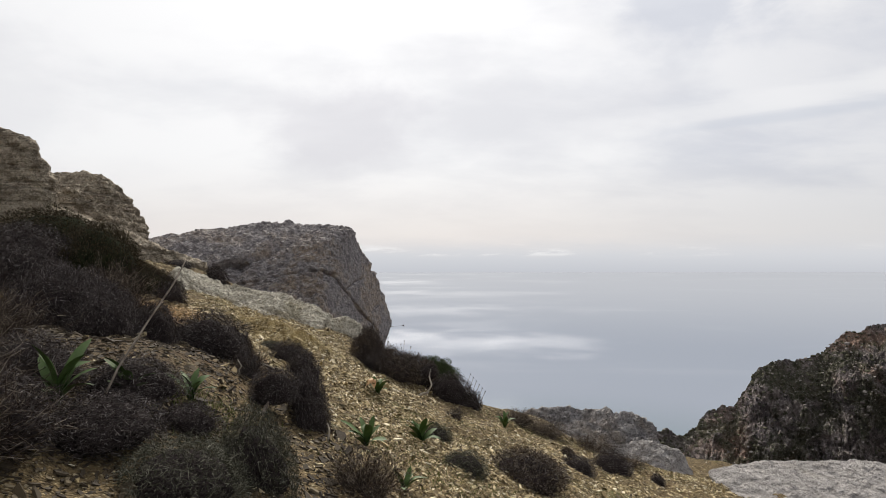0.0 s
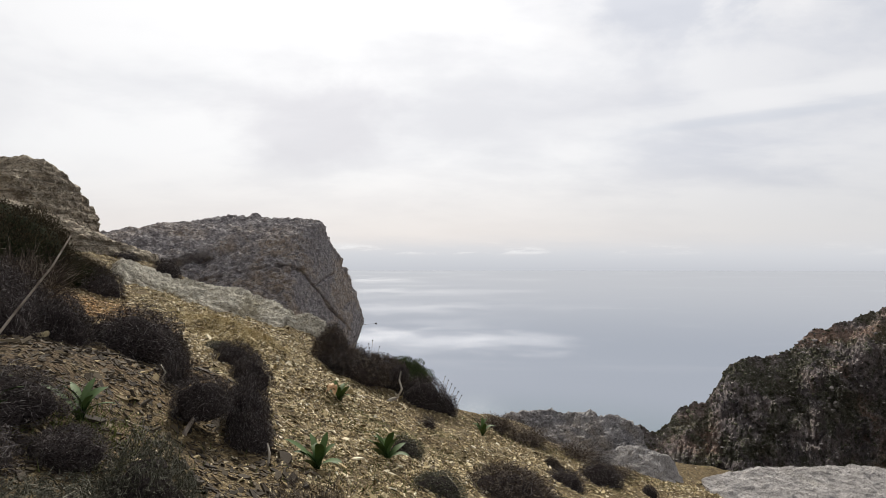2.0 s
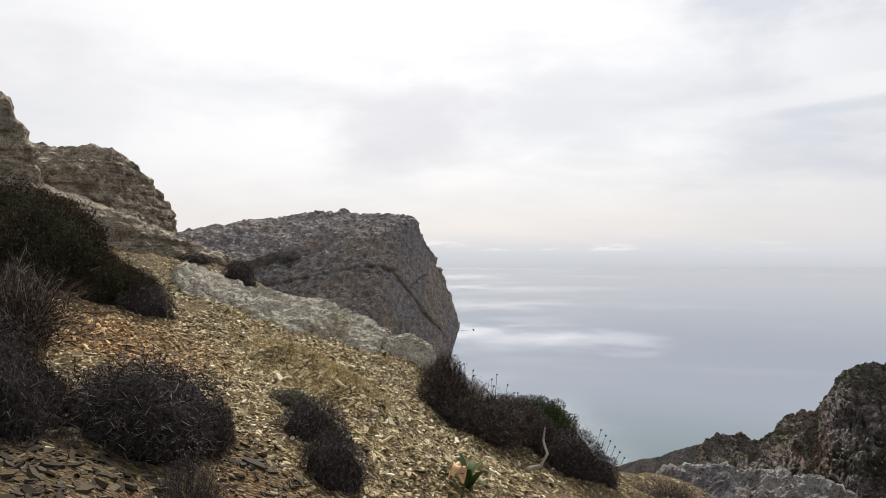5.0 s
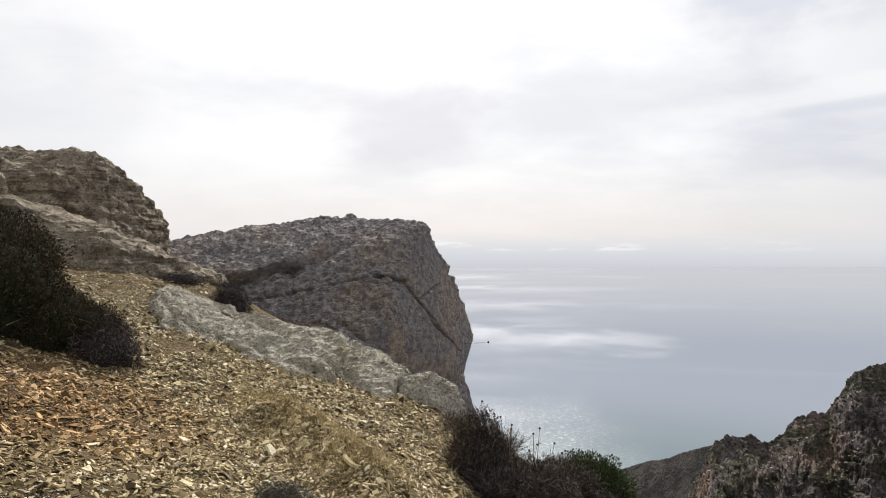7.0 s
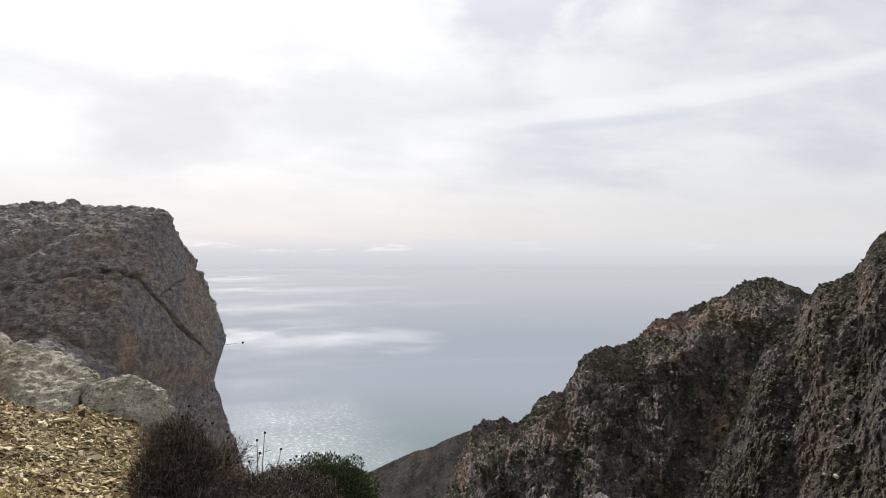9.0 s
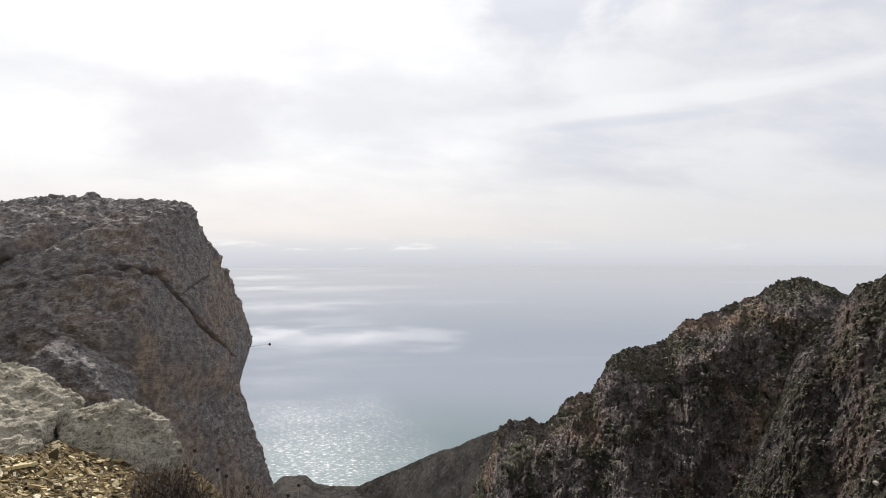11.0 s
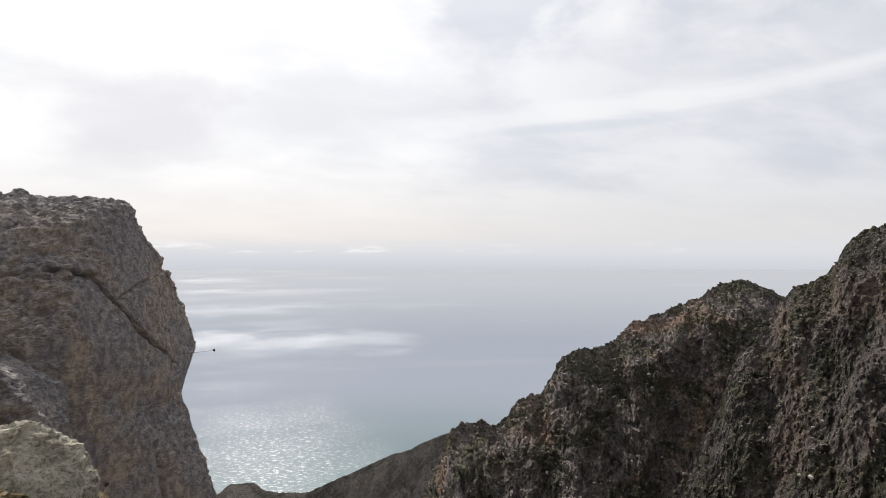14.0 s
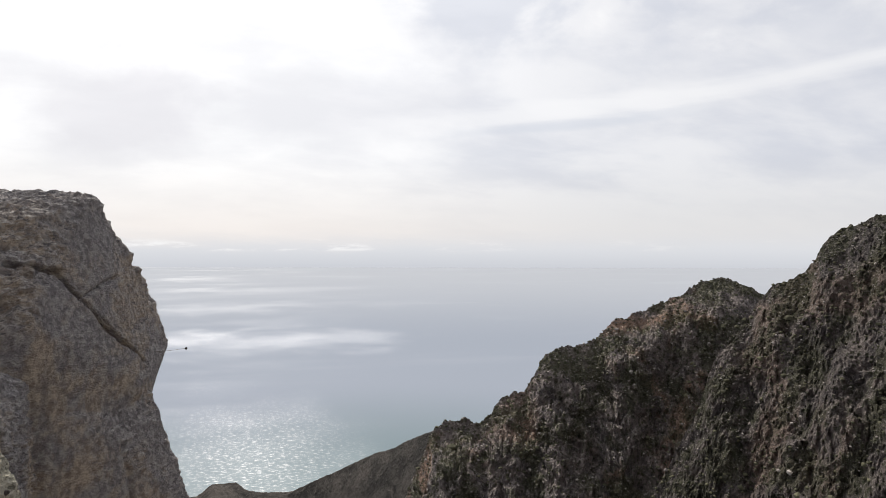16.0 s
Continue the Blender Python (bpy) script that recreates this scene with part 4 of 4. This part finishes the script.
A = "grey-brown spiny cushion shrub growing in stony soil"
for x, y, r, hgt in ((-1.08, 5.55, 0.14, 0.24), (-1.15, 5.74, 0.15, 0.34), (-1.43, 6.96, 0.18, 0.25), (-1.64, 7.35, 0.21, 0.26), (-2.15, 6.5, 0.38, 0.33), (-2.44, 6.1, 0.22, 0.34), (-2.75, 5.95, 0.30, 0.42), (-1.87, 4.5, 0.29, 0.2),
                     (-3.2, 6.0, 0.34, 0.50), (-2.6, 5.65, 0.25, 0.38), (-3.95, 8.05, 0.24, 0.3), (-3.75, 7.3, 0.28, 0.36), (-0.02, 9.5, 0.31, 0.36), (0.24, 9.6, 0.2, 0.26), (-3.85, 11.7, 0.22, 0.3), (-4.65, 12.1, 0.26, 0.16),
                     (-3.5, 8.95, 0.23, 0.32), (1.35, 8.0, 0.22, 0.2), (1.95, 8.75, 0.26, 0.26), (2.52, 8.8, 0.1, 0.13), (-4.9, 8.5, 0.5, 0.55), (-1.2, 6.02, 0.14, 0.3), (-5.6, 9.4, 0.45, 0.4), (-1.52, 4.4, 0.18, 0.14), (-1.72, 3.95, 0.28, 0.2), (-2.3, 4.3, 0.30, 0.24), (-2.05, 3.6, 0.34, 0.26), (-4.4, 7.6, 0.4, 0.45), (-4.6, 7.0, 0.45, 0.5), (-3.65, 6.9, 0.4, 0.42), (-3.15, 6.6, 0.36, 0.42)):
    cushion(x, y, r, hgt, GREY, A)
for x, y, r, hgt in ((-1.10, 4.12, 0.23, 0.36), (-1.3, 3.75, 0.30, 0.24), (0.0, 6.1, 0.22, 0.18), (-0.2, 6.8, 0.16, 0.17), (-1.95, 7.88, 0.17, 0.12)):
    cushion(x, y, r, hgt, GREYGREEN, "grey-green dense cushion shrub hugging the ground")
for x, y, r, hgt in ((-1.08, 9.4, 0.23, 0.46), (-0.74, 9.25, 0.34, 0.34), (-0.5, 9.65, 0.32, 0.36), (0.62, 6.75, 0.38, 0.27), (1.38, 8.62, 0.11, 0.15), (-1.95, 6.75, 0.13, 0.2)):
    cushion(x, y, r, hgt, BROWN, "brown tangled dry shrub with thin pale stems", 0.0, BRUSH_GREY)


def dry(x, y, r, hgt, kind=None):
    planted("dry_shrub", "leafless reddish-brown dry bush of thin stems", "shrub", x, y, r, hgt, [("stem_tangle", (kind or BRUSH)[_count[0] % 2], "")], 0.0, "dry bushes on the slope")


for x, y, r, hgt in ((-2.0, 3.4, 0.4, 0.36), (-2.3, 3.7, 0.4, 0.36), (-2.95, 4.9, 0.4, 0.40), (-3.35, 7.3, 0.45, 0.55), (-0.61, 4.6, 0.28, 0.3), (1.3, 9.7, 0.45, 0.22),
                     (1.9, 9.75, 0.45, 0.22), (0.95, 9.9, 0.4, 0.2), (-1.3, 10.2, 0.26, 0.16), (-0.95, 10.1, 0.3, 0.22), (2.3, 9.3, 0.3, 0.16)):
    dry(x, y, r, hgt)
for x, y, r, hgt in ((-1.62, 5.9, 0.14, 0.26), (0.02, 8.2, 0.13, 0.18), (-0.95, 9.2, 0.3, 0.3)):
    dry(x, y, r, hgt, BRUSH_GREY)

# cushions that stand on bare trunks
lone = cushion(-1.33, 5.50, 0.185, 0.21, GREY, "grey round cushion shrub raised on a bent bare trunk", 0.13)
lone.matrix_world = pose(-1.33, 5.50, float(ground_z(-1.33, 5.50)) - 0.02)
part("trunk", tube("trunk", [(-0.05, -0.20, -0.03), (-0.04, -0.17, 0.05), (-0.01, -0.13, 0.11), (0.02, -0.05, 0.2)], (0.018, 0.014, 0.012, 0.008), WOOD), lone, "bent grey trunk")
edge = cushion(-0.27, 9.05, 0.12, 0.16, GREY, "grey round shrub on a gnarled bleached trunk", 0.27)
edge.matrix_world = pose(-0.27, 9.05, float(ground_z(-0.27, 9.05)) - 0.02)
part("trunk", tube("trunk", [(-0.16, -0.1, 0.02), (-0.10, -0.12, 0.06), (-0.02, -0.12, 0.08), (0.03, -0.13, 0.18), (0.0, -0.10, 0.27), (0.02, -0.05, 0.36)], (0.014, 0.018, 0.014, 0.011, 0.010, 0.007), PALEWOOD), edge, "gnarled bleached trunk")
stump = planted("dead_branch", "short bleached twisted branch sticking out of the soil", "branch", -1.66, 5.82, 1, 1, [])
part("branch", tube("branch", [(0, 0, 0.0), (0.01, 0.01, 0.05), (-0.01, 0.02, 0.085), (0.02, 0.0, 0.13)], (0.008, 0.006, 0.005, 0.003), PALEWOOD), stump)
root = planted("dead_root", "thin pale crooked root standing in the scree", "branch", -0.93, 5.34, 1, 1, [])
part("branch", tube("branch", [(0, 0, 0.0), (0.0, 0.01, 0.05), (0.015, 0.0, 0.09), (0.0, 0.0, 0.14)], (0.007, 0.006, 0.006, 0.003), PALEWOOD), root)
stalk = new("dead_stalk", tube("dead_stalk", [(-1.86, 4.15, 0.62), (-1.80, 4.26, 0.84), (-1.72, 4.42, 1.06), (-1.64, 4.55, 1.25), (-1.60, 4.62, 1.38)], (0.006, 0.006, 0.005, 0.0045, 0.003), WOOD))
tagged(stalk, "long bare dry stalk leaning out of the shrubs", "stalk")

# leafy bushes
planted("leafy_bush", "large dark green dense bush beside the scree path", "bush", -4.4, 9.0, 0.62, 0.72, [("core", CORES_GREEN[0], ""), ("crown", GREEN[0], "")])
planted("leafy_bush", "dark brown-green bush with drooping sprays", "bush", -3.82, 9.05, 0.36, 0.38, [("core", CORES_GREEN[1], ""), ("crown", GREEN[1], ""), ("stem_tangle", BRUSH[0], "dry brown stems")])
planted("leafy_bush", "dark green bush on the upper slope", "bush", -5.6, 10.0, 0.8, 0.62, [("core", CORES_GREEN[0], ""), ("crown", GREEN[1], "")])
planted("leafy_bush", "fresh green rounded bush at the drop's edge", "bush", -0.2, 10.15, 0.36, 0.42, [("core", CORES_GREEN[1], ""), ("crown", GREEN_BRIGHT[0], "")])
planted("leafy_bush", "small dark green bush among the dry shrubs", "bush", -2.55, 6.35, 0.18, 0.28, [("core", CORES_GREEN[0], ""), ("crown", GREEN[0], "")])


def strap_leaf(length, width, droop, mat):
    """One long leaf: rises from the root, bends over, folded along its middle."""
    v, f, n = [], [], 9
    for i in range(n):
        s = i / (n - 1)
        out = length * (0.22 * s + 0.32 * s * s)
        up_ = length * (0.85 * s - droop * s * s)
        wd = width * (0.45 + 1.1 * s) * (1 - s ** 3) ** 0.8 + 0.002
        for k, fold in ((-1, 0.3), (0, 0.0), (1, 0.3)):
            v.append((wd * k, out, up_ + wd * fold))
    for i in range(n - 1):
        for k in (0, 1):
            f.append((i * 3 + k, i * 3 + k + 1, i * 3 + k + 4, i * 3 + k + 3))
    return mesh_of("leaf", v, f, mat, True)


STRAPS = [strap_leaf(0.25, 0.023, d, STRAP) for d in (0.15, 0.3, 0.5)]
WITHERED = [strap_leaf(0.24, 0.03, d, DEAD) for d in (0.9, 1.1)]


def squill(x, y, size, count, withered=0):
    _count[0] += 1
    plant = new("squill_plant")
    plant.empty_display_size = 0.1
    plant.matrix_world = pose(x, y, float(ground_z(x, y)) - 0.01)
    tagged(plant, "rosette of glossy green strap leaves" + (" with withered orange leaves" if withered else " in stony soil"), "plant", "squill plants on the slope")
    rng = random.Random(_count[0])
    for i in range(count):
        leaf = part("leaf", STRAPS[i % 3], plant)
        k = size * rng.uniform(0.9, 1.35)
        leaf.matrix_basis = pose(0, 0, 0, rng.uniform(-18, 22), rng.uniform(-14, 14), i * 137.5 + rng.uniform(-15, 15)) @ Matrix.Diagonal((k, k, k * rng.uniform(0.8, 1.2), 1))
    for i in range(withered):
        leaf = part("leaf", WITHERED[i % 2], plant, "withered orange leaf")
        leaf.matrix_basis = pose(-0.05, -0.05, 0.13, 0, 0, 60 + i * 45) @ Matrix.Diagonal((1.0, 0.6, 0.8, 1))


for x, y, size, count in ((-0.32, 6.4, 1.0, 12), (-0.7, 5.6, 0.95, 12), (0.68, 9.1, 0.85, 12), (-1.8, 4.4, 1.0, 10), (-1.98, 4.05, 1.1, 11), (-3.0, 5.95, 0.8, 8), (-0.4, 4.95, 0.8, 8), (-6.2, 10.7, 1.1, 8), (-1.62, 4.75, 0.8, 8)):
    squill(x, y, size, count)
squill(-0.80, 7.75, 0.85, 14, 4)


def seed_stalk(x, y, hgt, lean, root=None):
    """A thin dead stem with a round seed head."""
    z = float(ground_z(x, y)) if root is None else root
    ob = new("seed_stalk")
    ob.empty_display_size = 0.05
    ob.matrix_world = pose(x, y, z)
    tagged(ob, "thin dry stem with a round dark seed head", "plant", "dry seed stems at the edge")
    part("stem", tube("stem", [(0, 0, 0), (lean * 0.4, 0, hgt * 0.6), (lean, 0, hgt)], (0.003, 0.0025, 0.002), WOOD, 5), ob)
    bm = bmesh.new()
    bmesh.ops.create_icosphere(bm, subdivisions=2, radius=0.008)
    for v in bm.verts:
        v.co *= 1 + 0.25 * math.sin(v.co.x * 900 + v.co.z * 700)
    me = bpy.data.meshes.new("seed_head")
    bm.to_mesh(me)
    bm.free()
    me.materials.append(CORE)
    part("seed_head", me, ob).location = (lean, 0, hgt)


for i in range(16):
    seed_stalk(-1.1 + 0.045 * i + 0.06 * math.sin(i * 5), 9.85 + 0.1 * math.sin(i * 3), 0.33 + 0.07 * math.sin(i * 2.3), 0.05 * math.sin(i * 1.7))
for i in range(6):
    seed_stalk(0.2 + 0.04 * i, 9.6, 0.40 - 0.03 * i, 0.08)


# ---- dry grass and green herbs ----
def blades(name, label, category, spots, mat, length, width, seed, lean=0.8):
    rng = np.random.default_rng(seed)
    out = []
    for x, y, rx, ry, n in spots:
        p = np.stack((x + rng.normal(size=n) * rx, y + rng.normal(size=n) * ry), 1)
        keep = p[:, 1] < edge_line(p[:, 0]) + 0.1
        p = p[keep]
        b = np.column_stack((p, ground_fine(p[:, 0], p[:, 1]) - 0.004))
        way = unit(rng.normal(size=b.shape) * lean + (0, 0, 1))
        out.append(strips(b, way, length * rng.uniform(0.4, 1.2, len(b)), width * np.ones(len(b)), rng, 0.15))
    v = np.concatenate(out)
    return tagged(new(name, mesh_of(name, v, quads(len(v) // 4), mat)), label, category, kind="stuff")


blades("dry_grass", "short matted straw-coloured grass on a hummock", "grass", [(-2.45, 9.15, 0.2, 0.14, 2600), (-2.1, 8.85, 0.24, 0.16, 3600), (-1.75, 8.55, 0.18, 0.13, 3400), (-2.9, 10.1, 0.3, 0.16, 900), (1.6, 9.6, 0.5, 0.3, 1500), (-2.9, 9.6, 0.2, 0.15, 500)], STRAW, 0.065, 0.0018, 5, 1.9)
blades("herbs", "low green herbs between the stones", "herbs", [(0.1, 5.6, 0.4, 0.4, 1500), (-0.45, 7.1, 0.25, 0.2, 700), (1.0, 9.6, 0.6, 0.25, 1100), (-1.55, 4.75, 0.16, 0.2, 1500), (-0.55, 5.9, 0.4, 0.4, 900), (2.8, 9.6, 0.4, 0.3, 500), (0.4, 7.6, 0.4, 0.4, 500)], MOSS, 0.05, 0.0025, 6, 0.9)

# a stiff dry stem that sticks out of the crag's nose
twig = new("seed_stalk")
twig.matrix_world = pose(-2.0, 22.9, -1.12)
tagged(twig, "thin dry stem with a dark head growing from the crag", "plant")
part("stem", tube("stem", [(0, 0, 0), (0.4, 0, 0.02), (0.74, 0, 0.05)], (0.004, 0.004, 0.003), WOOD, 5), twig)
bm_head = bmesh.new()
bmesh.ops.create_icosphere(bm_head, subdivisions=2, radius=0.03)
head_mesh = bpy.data.meshes.new("seed_head")
bm_head.to_mesh(head_mesh)
bm_head.free()
head_mesh.materials.append(CORE)
part("seed_head", head_mesh, twig).location = (0.75, 0, 0.05)


# ---- loose stones ----
def chip_shape(rng, n, length, flat):
    """n flat chips of five uneven corners: verts (n, 10, 3)."""
    a = (np.arange(5) / 5 * 2 * np.pi)[None] + rng.uniform(-0.4, 0.4, (n, 5))
    r = rng.uniform(0.7, 1.15, (n, 5))
    wide = rng.uniform(0.28, 0.62, (n, 1))
    x, y = np.cos(a) * r, np.sin(a) * r * wide
    top = np.stack((x * 0.9, y * 0.9, 0 * x + flat), -1)
    low = np.stack((x, y, 0 * x - flat), -1)
    return np.concatenate((top, low), 1) * length[:, None, None]


CHIP_FACES = [(0, 1, 2, 3, 4)] + [(5 + i, 5 + (i + 1) % 5, (i + 1) % 5, i) for i in range(5)]


def chips_at(rng, p, length, flat=0.11, tilt=0.3):
    n = len(p)
    v = chip_shape(rng, n, length, flat)
    e = 0.05
    zx = (ground_z(p[:, 0] + e, p[:, 1]) - ground_z(p[:, 0] - e, p[:, 1])) / (2 * e)
    zy = (ground_z(p[:, 0], p[:, 1] + e) - ground_z(p[:, 0], p[:, 1] - e)) / (2 * e)
    up_ = unit(np.stack((-zx, -zy, np.ones(n)), 1) + rng.normal(size=(n, 3)) * tilt)
    a = unit(np.cross(up_, rng.normal(size=(n, 3))))
    b = np.cross(up_, a)
    q = v[..., 0:1] * a[:, None] + v[..., 1:2] * b[:, None] + v[..., 2:3] * up_[:, None]
    base = np.column_stack((p, ground_fine(p[:, 0], p[:, 1]) + length * flat * 0.8))
    return q + base[:, None]


rng = np.random.default_rng(77)
spots = []
for x0, sx, y0, sy, n in ((-2.3, 1.15, 8.5, 1.3, 42000), (0.2, 1.3, 7.0, 1.9, 52000), (2.2, 0.9, 9.3, 1.2, 14000), (3.3, 0.6, 9.7, 0.6, 5000), (-2.2, 1.2, 5.0, 1.5, 9000), (-4.9, 0.9, 11.9, 1.3, 7000), (-3.0, 0.7, 10.1, 0.6, 14000), (-2.2, 0.8, 9.3, 0.6, 9000), (0.0, 2.5, 4.5, 3.0, 9000)):
    q = np.column_stack((x0 + sx * rng.normal(size=n), y0 + sy * rng.normal(size=n)))
    thin_out = fbm(np.column_stack((q, 0 * q[:, 0])), 0.9, 3, 55) + rng.uniform(-1, 1, n) * 0.7
    # most pale chips left out where the slope lies in shade
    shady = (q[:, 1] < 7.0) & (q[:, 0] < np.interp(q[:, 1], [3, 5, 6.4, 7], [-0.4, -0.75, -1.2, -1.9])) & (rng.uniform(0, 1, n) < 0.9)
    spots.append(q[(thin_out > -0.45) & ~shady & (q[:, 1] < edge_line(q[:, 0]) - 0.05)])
spots = np.concatenate(spots)
size = 0.0150 * np.exp(rng.normal(size=len(spots)) * 0.45)
cv = chips_at(rng, spots, size, 0.085, 0.42).reshape(-1, 3)
base_faces = [np.array(f_) for f_ in CHIP_FACES]
faces = [tuple(r_) for f_ in base_faces for r_ in (np.arange(len(spots))[:, None] * 10 + f_[None]).tolist()]
scree = tagged(new("scree", mesh_of("scree", cv, faces, CHIP)), "loose ochre and cream shale chips covering the slope", "scree", kind="stuff")

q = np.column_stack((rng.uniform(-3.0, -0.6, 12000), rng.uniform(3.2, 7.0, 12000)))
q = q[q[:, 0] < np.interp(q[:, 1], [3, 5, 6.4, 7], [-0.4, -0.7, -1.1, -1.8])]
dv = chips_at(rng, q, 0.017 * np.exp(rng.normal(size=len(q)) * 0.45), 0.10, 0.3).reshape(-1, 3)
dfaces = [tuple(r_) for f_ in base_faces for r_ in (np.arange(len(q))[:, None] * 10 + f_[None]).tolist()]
tagged(new("loose_stones", mesh_of("loose_stones", dv, dfaces, SHADESTONE)), "small grey-brown flat stones strewn under the shrubs, shade painted into their colour", "stones", kind="stuff")

# larger flat stones, each its own piece
shapes = [mesh_of("stone", chip_shape(rng, 1, np.array([1.0]), f_)[0], CHIP_FACES, CHIP) for f_ in (0.08, 0.11, 0.14, 0.09, 0.12, 0.15)]
dark_shapes = [mesh_of("stone", chip_shape(rng, 1, np.array([1.0]), f_)[0], CHIP_FACES, SHADESTONE) for f_ in (0.09, 0.12, 0.15, 0.1, 0.18, 0.13)]
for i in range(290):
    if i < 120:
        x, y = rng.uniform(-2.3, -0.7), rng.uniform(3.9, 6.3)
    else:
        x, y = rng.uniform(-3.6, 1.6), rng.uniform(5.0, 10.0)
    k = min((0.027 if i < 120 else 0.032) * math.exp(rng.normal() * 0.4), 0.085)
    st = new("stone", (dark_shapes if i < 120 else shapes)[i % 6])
    st.parent = ground
    st.matrix_basis = pose(x, y, float(ground_fine(np.array([x]), np.array([y]))[0]) + k * 0.12, rng.uniform(-14, 14), rng.uniform(-14, 14) + 20, rng.uniform(0, 360)) @ Matrix.Diagonal((k, k, k, 1))
